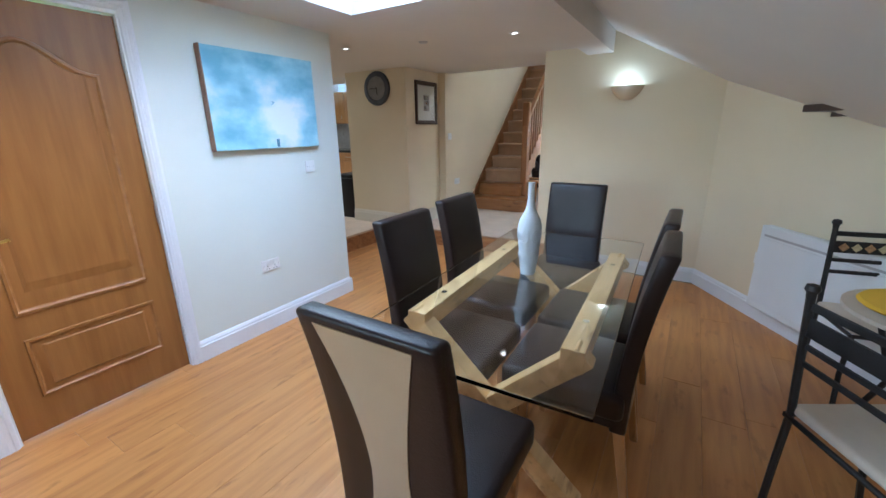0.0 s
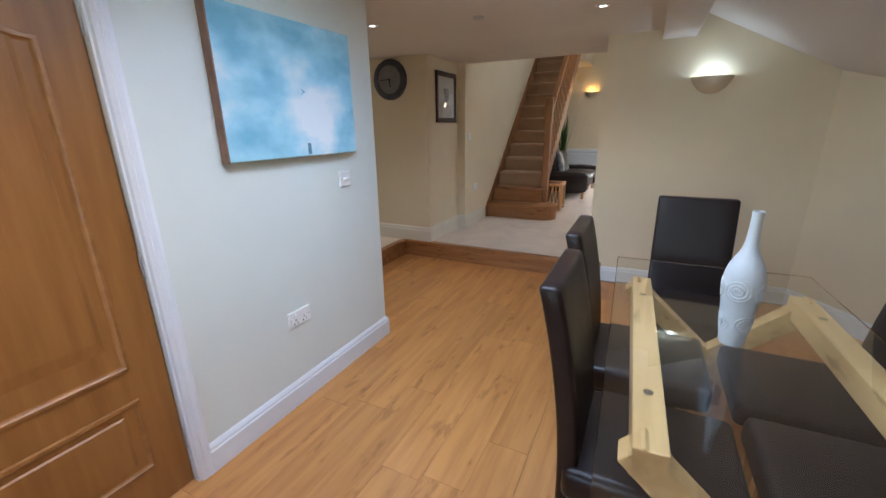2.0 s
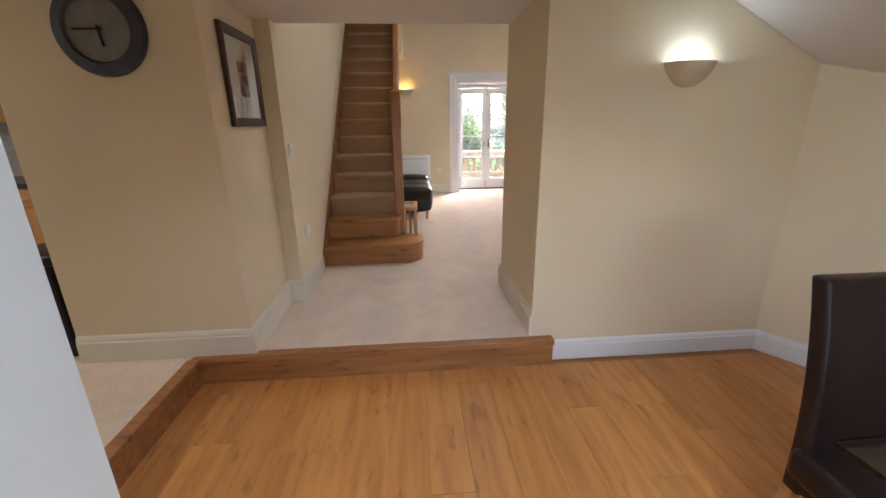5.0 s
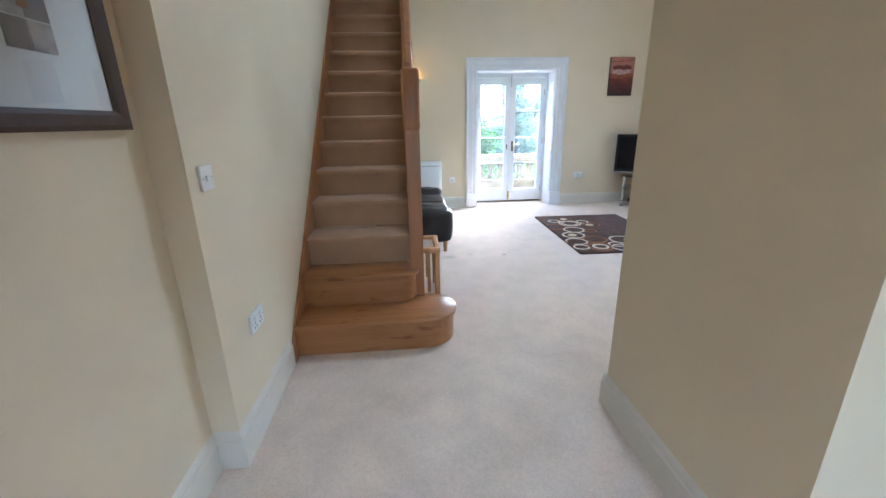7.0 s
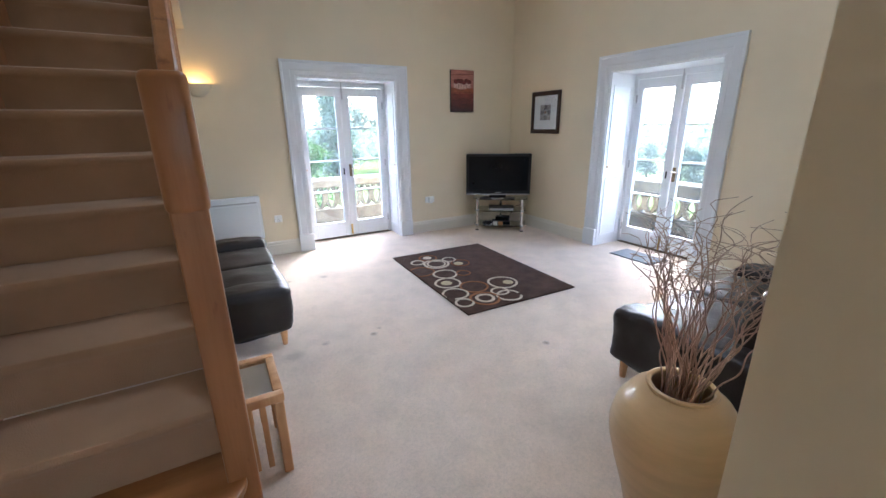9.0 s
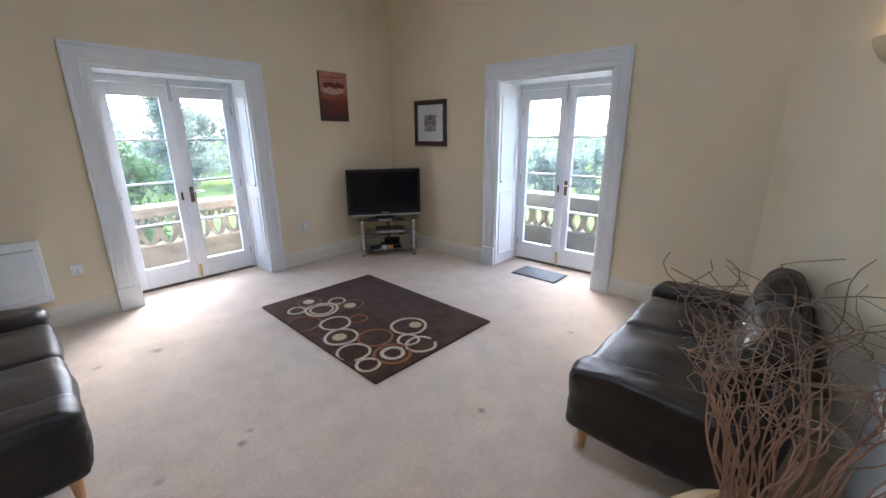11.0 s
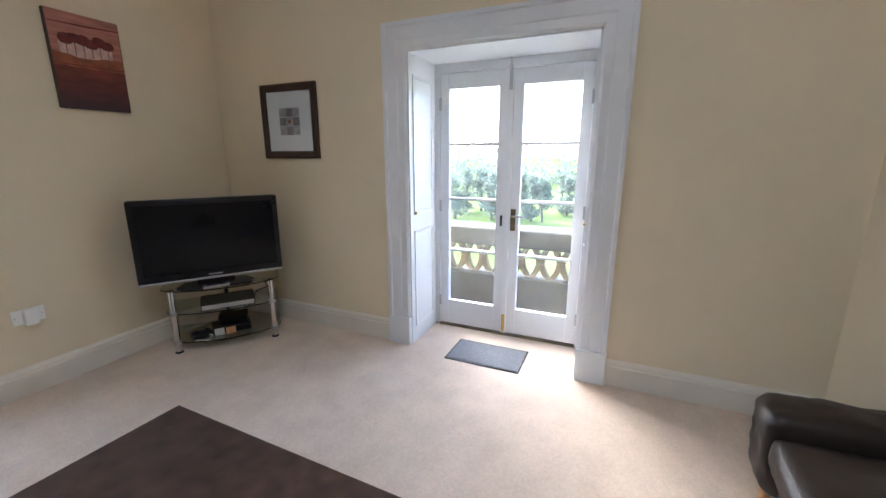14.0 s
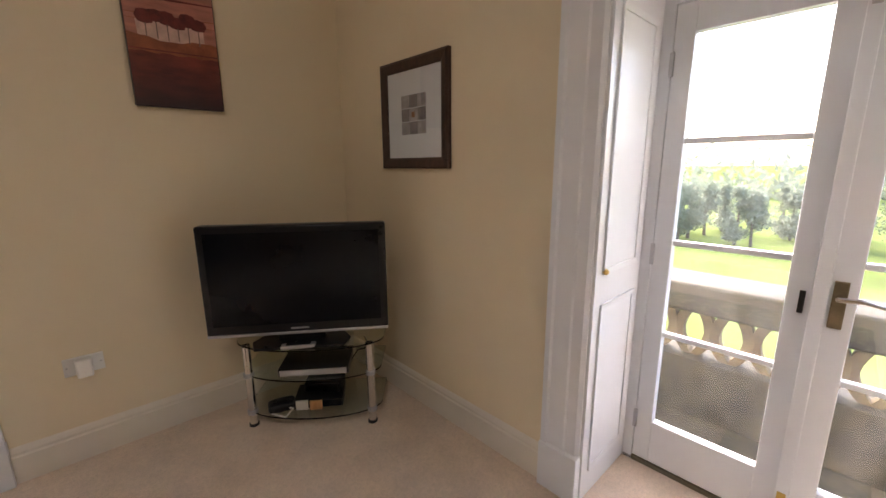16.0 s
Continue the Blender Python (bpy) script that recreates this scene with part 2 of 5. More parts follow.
TWIG = mat("pale_twig", (0.52, 0.34, 0.26), 0.8, 0, 0.2, 20, 0.2)


def darken_tips(m, z0, z1, tip):
    """Older willow turns brown-grey towards the curly ends."""
    n, l = m.node_tree.nodes, m.node_tree.links
    tc = next(k for k in n if k.type == "TEX_COORD")
    sep, mr, mx = n.new("ShaderNodeSeparateXYZ"), n.new("ShaderNodeMapRange"), n.new("ShaderNodeMixRGB")
    mr.inputs["From Min"].default_value, mr.inputs["From Max"].default_value = z0, z1
    mx.inputs[2].default_value = (*tip, 1)
    tgt = n["Principled BSDF"].inputs["Base Color"]
    l.new(tc.outputs["Object"], sep.inputs[0])
    l.new(sep.outputs[2], mr.inputs[0])
    l.new(mr.outputs[0], mx.inputs[0])
    l.new(tgt.links[0].from_socket, mx.inputs[1])
    l.new(mx.outputs[0], tgt)


darken_tips(TWIG, 0.85, 1.2, (0.24, 0.185, 0.14))
RUG = mat("brown_wool_rug", (0.088, 0.050, 0.036), 0.95, 0, 0.25, 9, 0.8, 220, sheen=0.05, spec=0.05)
RUGCREAM = mat("cream_wool", (0.62, 0.51, 0.38), 0.95, 0, 0.12, 30, 0.8, 220, spec=0.1)
RUGRUST = mat("rust_wool", (0.30, 0.13, 0.06), 0.95, 0, 0.15, 30, 0.8, 220, spec=0.1)
RUGOLIVE = mat("olive_wool", (0.55, 0.45, 0.27), 0.95, 0, 0.2, 60, 0.8, 220, spec=0.1)
MATGREY = mat("grey_mat", (0.17, 0.18, 0.20), 0.95, 0, 0.15, 60, 0.6, 250)
DARKFRAME = mat("dark_wood_frame", (0.055, 0.028, 0.018), 0.4, 0, 0.25, 8, 0.2, 60, (8, 8, 1))
MOUNT = mat("white_mount", (0.72, 0.70, 0.66), 0.8, 0, 0.02, 8, 0.03)
INK = mat("grey_print", (0.20, 0.17, 0.16), 0.8, 0, 0.3, 30, 0.02)
INK2 = mat("taupe_print", (0.36, 0.31, 0.28), 0.8, 0, 0.3, 30, 0.02)
SLATE = mat("slate_clock", (0.05, 0.055, 0.075), 0.5, 0, 0.3, 14, 0.3)
DIAL = mat("grey_dial", (0.21, 0.20, 0.20), 0.6, 0, 0.15, 10, 0.1)
WORKTOP = mat("black_worktop", (0.03, 0.03, 0.03), 0.2, 0, 0.2, 40, 0.02)
TILEGREY = mat("kitchen_tile", (0.45, 0.45, 0.47), 0.3, 0, 0.15, 14, 0.05)


# ---- building helpers ----
def box(bm, x0, x1, y0, y1, z0, z1):
    m = Matrix.LocRotScale(((x0 + x1) / 2, (y0 + y1) / 2, (z0 + z1) / 2), None, (abs(x1 - x0), abs(y1 - y0), abs(z1 - z0)))
    return bmesh.ops.create_cube(bm, size=1, matrix=m)["verts"]


def boxbm(x0, x1, y0, y1, z0, z1, bevel=0.0, seg=2):
    bm = bmesh.new()
    box(bm, x0, x1, y0, y1, z0, z1)
    if bevel:
        bmesh.ops.bevel(bm, geom=bm.edges[:], offset=bevel, segments=seg, affect="EDGES", profile=0.5)
    return bm


def beam(bm, a, b, w, d, up=(0, 0, 1)):
    """A square bar from a to b, w wide and d deep."""
    a, b = Vector(a), Vector(b)
    ax = (b - a).normalized()
    side = ax.cross(Vector(up))
    side = side.normalized() if side.length > 1e-4 else Vector((1, 0, 0))
    top = side.cross(ax)
    m = Matrix((side, ax, top)).transposed().to_4x4()
    m.translation = (a + b) / 2
    return bmesh.ops.create_cube(bm, size=1, matrix=m @ Matrix.Diagonal((w, (b - a).length, d, 1)))["verts"]


def beambm(a, b, w, d, up=(0, 0, 1), bevel=0.004):
    bm = bmesh.new()
    beam(bm, a, b, w, d, up)
    if bevel:
        bmesh.ops.bevel(bm, geom=bm.edges[:], offset=bevel, segments=2, affect="EDGES", profile=0.5)
    return bm


def turned(profile, seg=32, start=0.0, sweep=2 * math.pi):
    """A surface of revolution about z from (radius, height) pairs."""
    bm = bmesh.new()
    full = sweep > 6.28
    n = seg if full else seg + 1
    rows = [[bm.verts.new((r * math.cos(start + sweep * i / seg), r * math.sin(start + sweep * i / seg), z)) for i in range(n)] for r, z in profile]
    for a, b in zip(rows, rows[1:]):
        for i in range(seg):
            j = (i + 1) % n
            bm.faces.new((a[i], a[j], b[j], b[i]))
    bmesh.ops.remove_doubles(bm, verts=bm.verts[:], dist=1e-5)
    bmesh.ops.recalc_face_normals(bm, faces=bm.faces[:])
    return bm


def prism(points, z0, z1, bevel=0.0):
    bm = bmesh.new()
    f = bm.faces.new([bm.verts.new((x, y, z0)) for x, y in points])
    g = bmesh.ops.extrude_face_region(bm, geom=[f])["geom"]
    bmesh.ops.translate(bm, verts=[v for v in g if isinstance(v, bmesh.types.BMVert)], vec=(0, 0, z1 - z0))
    bmesh.ops.recalc_face_normals(bm, faces=bm.faces[:])
    if bevel:
        bmesh.ops.bevel(bm, geom=bm.edges[:], offset=bevel, segments=2, affect="EDGES", profile=0.5)
    return bm


def tube(points, r0, r1=None, seg=6):
    bm = bmesh.new()
    r1 = r0 if r1 is None else r1
    pts = [Vector(p) for p in points]
    rings = []
    for i, p in enumerate(pts):
        d = (pts[min(i + 1, len(pts) - 1)] - pts[max(i - 1, 0)]).normalized()
        s = d.cross(Vector((0.31, 0.23, 0.92))).normalized()
        u = d.cross(s)
        r = r0 + (r1 - r0) * i / (len(pts) - 1)
        rings.append([bm.verts.new(p + r * (s * math.cos(2 * math.pi * k / seg) + u * math.sin(2 * math.pi * k / seg))) for k in range(seg)])
    for a, b in zip(rings, rings[1:]):
        for k in range(seg):
            bm.faces.new((a[k], a[(k + 1) % seg], b[(k + 1) % seg], b[k]))
    bm.faces.new(rings[0][::-1])
    bm.faces.new(rings[-1])
    return bm


def merge(*bms):
    out = bmesh.new()
    for b in bms:
        me = bpy.data.meshes.new("tmp")
        b.to_mesh(me)
        out.from_mesh(me)
        bpy.data.meshes.remove(me)
        b.free()
    return out


def part(name, bm, material, parent=None, label="", smooth=False):
    me = bpy.data.meshes.new(name)
    bm.to_mesh(me)
    bm.free()
    me.materials.append(material)
    if smooth:
        for p in me.polygons:
            p.use_smooth = True
        me.set_sharp_from_angle(angle=radians(40))
    ob = new(name, me)
    if parent:
        ob.parent = parent
    if label:
        ob["label"] = label
    return ob


def thing(name, m, label, category, group=""):
    ob = new(name)
    ob.empty_display_size = 0.1
    ob.matrix_world = m
    return tagged(ob, label, category, group)


def setting(name, bm, material, label, category, smooth=False):
    return tagged(part(name, bm, material, None, "", smooth), label, category, "", "structure")


# ---- structure: dining room ----
T = 0.12
DW = ((0.42, 4.70), (1.75, 2.68))     # slanted heater wall, foot of its face
setting("floor", boxbm(-4.2, 2.6, -1.6, 4.70, -0.15, -0.014), RISERWOOD, "dark underlay below the oak laminate boards", "floor")
setting("wall_west", merge(boxbm(-2.288 - T, -2.288, 1.535, 2.935, 0, 2.6), boxbm(-2.288 - T, -2.288, -1.6, 0.695, 0, 2.6), boxbm(-2.288 - T, -2.288, 0.695, 1.535, 2.03, 2.6)), PALE, "pale painted wall beside the oak door", "wall")
# unseen wall; the window gap is made up for the south fill lamp
setting("wall_south", merge(boxbm(-2.5, -1.9, -1.72, -1.6, 0, 2.6), boxbm(-0.9, 2.6, -1.72, -1.6, 0, 2.6), boxbm(-1.9, -0.9, -1.72, -1.6, 0, 0.9), boxbm(-1.9, -0.9, -1.72, -1.6, 1.9, 2.6)), CREAM, "plain cream painted wall with an added window gap", "wall")
setting("wall_centre", boxbm(-1.127, 2.6, 4.70, 5.617, 0, TALL), CREAM, "thick cream painted wall beside the step", "wall")
setting("wall_slanted", prism([DW[0], (DW[0][0] + 0.1, 4.8), (3.0, 4.8), (3.0, -1.6), (1.75, -1.6), DW[1]], 0, 2.6), CREAM, "cream painted slanted wall behind the heater", "wall")


def ceiling_bm():
    bm = boxbm(-5.8, -1.775, -1.6, 5.55, H, H + 0.12)
    bm = merge(bm, boxbm(-1.775, -0.62, 2.65, 5.55, H, H + 0.12), boxbm(-1.775, -0.62, -1.6, 1.2, H, H + 0.12))
    # beam edge and the raised pocket at the head of the slope
    bm = merge(bm, boxbm(-0.72, -0.49, -1.6, 4.698, H - 0.07, H + 0.3))

    def slope(x0, x1, y0, y1):
        z = lambda x: 2.262 - 0.531 * (x + 0.49)
        s = bmesh.new()
        f = s.faces.new([s.verts.new((x, y0, zz)) for x, zz in ((x0, z(x0)), (x1, z(x1)), (x1, z(x1) + 0.2), (x0, z(x0) + 0.2))])
        g = bmesh.ops.extrude_face_region(s, geom=[f])["geom"]
        bmesh.ops.translate(s, verts=[v for v in g if isinstance(v, bmesh.types.BMVert)], vec=(0, y1 - y0, 0))
        bmesh.ops.recalc_face_normals(s, faces=s.faces[:])
        return s

    return merge(bm, slope(-0.49, 3.0, -1.6, 4.698))


setting("ceiling", ceiling_bm(), CEIL, "low white ceiling sloping down to the heater wall", "ceiling")
setting("skylight_shaft", merge(boxbm(-1.815, -1.775, 1.16, 2.69, H + 0.12, 2.75), boxbm(-0.72, -0.68, 1.16, 2.69, H + 0.3, 2.75), boxbm(-1.775, -0.72, 1.16, 1.2, H + 0.12, 2.75), boxbm(-1.775, -0.72, 2.65, 2.69, H + 0.12, 2.75)), WHITE, "white painted roof window shaft", "skylight")

# ---- structure: hall, kitchen and stairwell ----
setting("carpet_floor", merge(boxbm(-2.84, -1.127, 4.68, 5.6, 0.0, C), boxbm(-2.74, 2.6, 5.6, 10.8, 0.0, C)), CARPET, "worn beige carpet with small dark stains", "carpet")
setting("kitchen_floor", merge(boxbm(-6.0, -3.19, 2.935, 4.68, -0.1, C), boxbm(-6.0, -3.82, 4.68, 6.6, -0.1, C)), CARPET, "raised beige kitchen floor", "floor")
setting("step_riser", merge(boxbm(-3.19, -1.0, 4.635, 4.68, 0, C - 0.03), boxbm(-3.19, -3.165, 2.95, 4.635, 0, C - 0.03)), RISERWOOD, "oak riser of the single step", "step")
setting("step_nosing", merge(boxbm(-3.19, -1.0, 4.612, 4.68, C - 0.03, C + 0.006, 0.004), boxbm(-3.21, -3.14, 2.95, 4.612, C - 0.03, C + 0.006, 0.004)), RISERWOOD, "oak nosing strip along the step", "trim")
setting("wall_clock", boxbm(-3.82, -2.84, 4.66, 6.6, C, 2.6), CREAM, "cream painted pier with the wall clock", "wall")
setting("wall_hall", boxbm(-2.85, -2.735, 5.42, 11.0, C - 0.1, TALL), CREAM, "cream painted wall beside the stairs", "wall")
setting("wall_header", boxbm(-2.735, -1.127, 5.50, 5.60, H + 0.04, TALL), CREAM, "cream wall above the opening", "wall")
setting("wall_kitchen", merge(boxbm(-6.0, -3.82, 6.5, 6.62, 0, 2.6), boxbm(-6.12, -6.0, 2.8, 6.6, 0, 2.6), boxbm(-6.0, -2.4, 2.81, 2.93, 0, 2.6)), PALE, "plain pale kitchen wall", "wall")
setting("kitchen_ceiling", boxbm(-6.0, -5.8, 2.8, 6.6, H, 2.3), CEIL, "low white kitchen ceiling", "ceiling")

# ---- structure: living room ----
NY, EX = 10.40, 2.15
ZTOP = 2.22
setting("wall_north", merge(boxbm(-2.85, -0.95, NY, NY + 0.45, 0, TALL), boxbm(0.258, 2.6, NY, NY + 0.45, 0, TALL), boxbm(-0.95, 0.258, NY, NY + 0.45, ZTOP, TALL)), CREAM, "tall cream painted wall with a glazed door", "wall")
setting("wall_east", merge(boxbm(EX, EX + 0.5, 5.6, 7.45, 0, TALL), boxbm(EX, EX + 0.5, 8.635, NY, 0, TALL), boxbm(EX, EX + 0.5, 7.45, 8.635, ZTOP, TALL)), CREAM, "tall cream painted wall with a glazed door", "wall")
setting("wall_bay", prism([(0.55, 5.619), (2.15, 5.619), (2.15, 6.24)], C, TALL), CREAM, "slanted cream painted wall behind the sofa", "wall")
# the square gap only lets the added fill lamp shine down
setting("living_ceiling", merge(boxbm(-2.85, -0.95, 5.5, 10.85, TALL, TALL + 0.12), boxbm(0.15, 2.65, 5.5, 10.85, TALL, TALL + 0.12), boxbm(-0.95, 0.15, 5.5, 6.85, TALL, TALL + 0.12), boxbm(-0.95, 0.15, 7.95, 10.85, TALL, TALL + 0.12)), CEIL, "high white living room ceiling", "ceiling")


def skirting(name, a, b, z, h=0.14, t=0.018, mat_=None):
    """A moulded board from a to b; its face lies to the left of that way."""
    a, b = Vector((*a, 0)), Vector((*b, 0))
    d = (b - a).normalized()
    n = Vector((-d.y, d.x, 0))
    prof = [(0, z), (t, z), (t, z + h * 0.74), (t * 0.7, z + h * 0.78), (t * 0.7, z + h * 0.86), (t * 0.35, z + h * 0.95), (0, z + h)]
    bm = bmesh.new()
    ends = [[bm.verts.new(p + n * o + Vector((0, 0, zz))) for o, zz in prof] for p in (a, b)]
    k = len(prof)
    for i in range(k):
        bm.faces.new((ends[0][i], ends[0][(i + 1) % k], ends[1][(i + 1) % k], ends[1][i]))
    bm.faces.new(ends[0])
    bm.faces.new(ends[1][::-1])
    bmesh.ops.recalc_face_normals(bm, faces=bm.faces[:])
    return setting(name, bm, mat_ or WHITE, "white moulded skirting board", "skirting")


for a, b, z in (((-2.288, 2.935), (-2.288, 1.57), 0), ((-2.288 - T, 2.935), (-2.27, 2.935), 0), ((-2.288, 0.66), (-2.288, -1.6), 0),
                (DW[0], (-1.0, 4.70), 0), (DW[1], DW[0], 0), ((-2.84, 4.66), (-3.82, 4.66), C), ((-2.84, 5.42), (-2.84, 4.642), C),
                ((-2.735, 5.42), (-2.85, 5.42), C), ((-2.735, 6.12), (-2.735, 5.402), C), ((-1.127, 4.69), (-1.127, 5.617), C),
                ((-1.145, 5.617), (0.55, 5.617), C), ((0.55, 5.619), (2.15, 6.24), C), ((EX, 6.24), (EX, 7.28), C), ((EX, 8.80), (EX, NY), C),
                ((EX, NY), (0.42, NY), C), ((-1.11, NY), (-2.735, NY), C)):
    skirting("baseboard", a, b, z, 0.168 if z else 0.14, 0.018, SKIRT if z else WHITE)


# ---- glazed doors ----
def sweep_frame(prof, w, h, bottom=True):
    """A mitred frame in the xz plane, w by h, lying in +y by the profile's second number; prof: (inward, out)."""
    bm = bmesh.new()
    loops = []
    for i, o in prof:
        loops.append([bm.verts.new((x, o, z)) for x, z in ((-w / 2 + i, i if bottom else 0), (w / 2 - i, i if bottom else 0), (w / 2 - i, h - i), (-w / 2 + i, h - i))])
    k = len(prof)
    sides = range(4) if bottom else (1, 2, 3)
    for s in sides:
        for a in range(k):
            b = (a + 1) % k
            bm.faces.new((loops[a][s], loops[a][(s + 1) % 4], loops[b][(s + 1) % 4], loops[b][s]))
    if not bottom:
        bm.faces.new([l[0] for l in loops])
        bm.faces.new([l[1] for l in loops])
    bmesh.ops.recalc_face_normals(bm, faces=bm.faces[:])
    return bm


def french_door(name, m, width, depth, label):
    """Local: x along the wall, +y into the room, origin at the floor in the middle of the opening, wall face at y = 0."""
    root = tagged(new(name), label, "french door", "", "structure")
    root.matrix_world = m
    w, top = width, ZTOP - C
    d = -depth
    arch = [(0, 0), (0, 0.034), (0.022, 0.034), (0.03, 0.024), (0.10, 0.024), (0.108, 0.018), (0.15, 0.018), (0.165, 0.008), (0.165, 0)]
    part("architrave", sweep_frame(arch, w + 0.33, top + 0.165, False), WHITE, root, "wide white moulded architrave")
    for s in (-1, 1):
        part("plinth_block", boxbm(s * (w / 2 + 0.082) - 0.088, s * (w / 2 + 0.082) + 0.088, 0, 0.042, 0, 0.21, 0.004), WHITE, root)
        panel = part("reveal_panel", boxbm(s * w / 2 - 0.012 if s > 0 else -w / 2, w / 2 if s > 0 else -w / 2 + 0.012, d, 0.0, 0, top), WHITE, root, "white panelled shutter reveal")
        for z0, z1 in ((0.12, 0.85), (0.97, 1.9)):
            fr = sweep_frame([(0, 0), (0, 0.008), (0.02, 0.004), (0.02, 0)], depth - 0.1, z1 - z0)
            fr.transform(pose(s * (w / 2 - 0.0125), d / 2, z0, 0, 0, 90 * s))
            part("panel_moulding", fr, WHITE, panel)
        part("shutter_knob", turned([(0, -0.012), (0.01, -0.012), (0.012, 0), (0.006, 0.008), (0, 0.008)], 12), BRASS, panel).matrix_local = pose(s * (w / 2 - 0.024), -0.06, 0.98, 0, -90 * s, 0)
    part("head_lining", boxbm(-w / 2, w / 2, d, 0.0, top - 0.012, top - 0.001), WHITE, root)
    part("door_frame", merge(boxbm(-w / 2 + 0.012, -w / 2 + 0.055, d - 0.06, d - 0.0, 0, top - 0.012), boxbm(w / 2 - 0.055, w / 2 - 0.012, d - 0.06, d, 0, top - 0.012), boxbm(-w / 2 + 0.055, w / 2 - 0.055, d - 0.06, d, top - 0.075, top - 0.012)), WHITE, root)
    part("threshold", boxbm(-w / 2 + 0.012, w / 2 - 0.012, d - 0.12, d + 0.0, -0.03, 0.02, 0.004), STONE, root)
    lw = w / 2 - 0.06
    for s in (-1, 1):
        leaf = new("door_leaf")
        leaf.parent = root
        xa, xb = (-lw - 0.003, -0.003) if s < 0 else (0.003, lw + 0.003)
        y0, y1 = d - 0.05, d - 0.006
        z0, z1 = 0.024, top - 0.08
        gl, gr = xa + (0.07 if s < 0 else 0.085), xb - (0.085 if s < 0 else 0.07)
        gb, gt = 0.225, z1 - 0.105
        part("stile", boxbm(xa, gl, y0, y1, z0, z1, 0.003), WHITE, leaf)
        part("stile", boxbm(gr, xb, y0, y1, z0, z1, 0.003), WHITE, leaf)
        part("rail", boxbm(gl, gr, y0, y1, z0, gb, 0.003), WHITE, leaf)
        part("rail", boxbm(gl, gr, y0, y1, gt, z1, 0.003), WHITE, leaf)
        for k in range(3):
            zb = (1.055, 0.65, 1.462)[k]
            part("glazing_bar", boxbm(gl, gr, y0 + 0.008, y1 - 0.006, zb - 0.011, zb + 0.011, 0.004), WHITE, leaf)
        for za, zb in ((gb, 0.639), (0.661, 1.044), (1.066, 1.451), (1.473, gt)):
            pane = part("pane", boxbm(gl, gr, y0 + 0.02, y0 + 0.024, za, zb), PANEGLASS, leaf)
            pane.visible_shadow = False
        for zz in (0.22, 1.0, 1.75):
            hx = xa if s < 0 else xb
            part("hinge", boxbm(hx - 0.008, hx + 0.008, y1, y1 + 0.012, zz - 0.045, zz + 0.045, 0.003), SILVER, leaf)
    part("meeting_bead", boxbm(-0.02, 0.02, d - 0.006, d + 0.01, 0.024, top - 0.08, 0.003), WHITE, root)
    plate = part("lock_plate", boxbm(-0.064, -0.028, d - 0.006, d + 0.006, 0.84, 1.0, 0.003), AGEDBRASS, root, "worn brass lock plate")
    part("lever", merge(tube([(-0.046, d, 0.95), (-0.046, d + 0.05, 0.95)], 0.009, seg=8), tube([(-0.046, d + 0.048, 0.95), (-0.10, d + 0.05, 0.955), (-0.15, d + 0.044, 0.945)], 0.009, 0.007, 8)), CHROME, plate, "curved chrome lever")
    part("escutcheon", boxbm(0.036, 0.052, d - 0.006, d + 0.004, 0.87, 0.95, 0.002), IRON, root)
    part("bottom_bolt", merge(boxbm(-0.013, 0.013, d + 0.01, d + 0.016, 0.05, 0.18, 0.002), tube([(0, d + 0.02, 0.03), (0, d + 0.02, 0.16)], 0.006, seg=8)), BRASS, root, "brass bottom bolt")
    part("top_bolt", merge(boxbm(-0.012, 0.012, d + 0.01, d + 0.016, top - 0.22, top - 0.06, 0.002), tube([(0, d + 0.02, top - 0.2), (0, d + 0.02, top - 0.02)], 0.006, seg=8)), SILVER, root, "dull steel top bolt")
    return root


french_door("window_1", pose(-0.346, NY, C, 0, 0, 180), 1.208, 0.33, "white glazed double doors onto the stone balcony")
french_door("window_2", pose(EX, 8.043, C, 0, 0, 90), 1.185, 0.41, "white glazed double doors with rain on the glass")


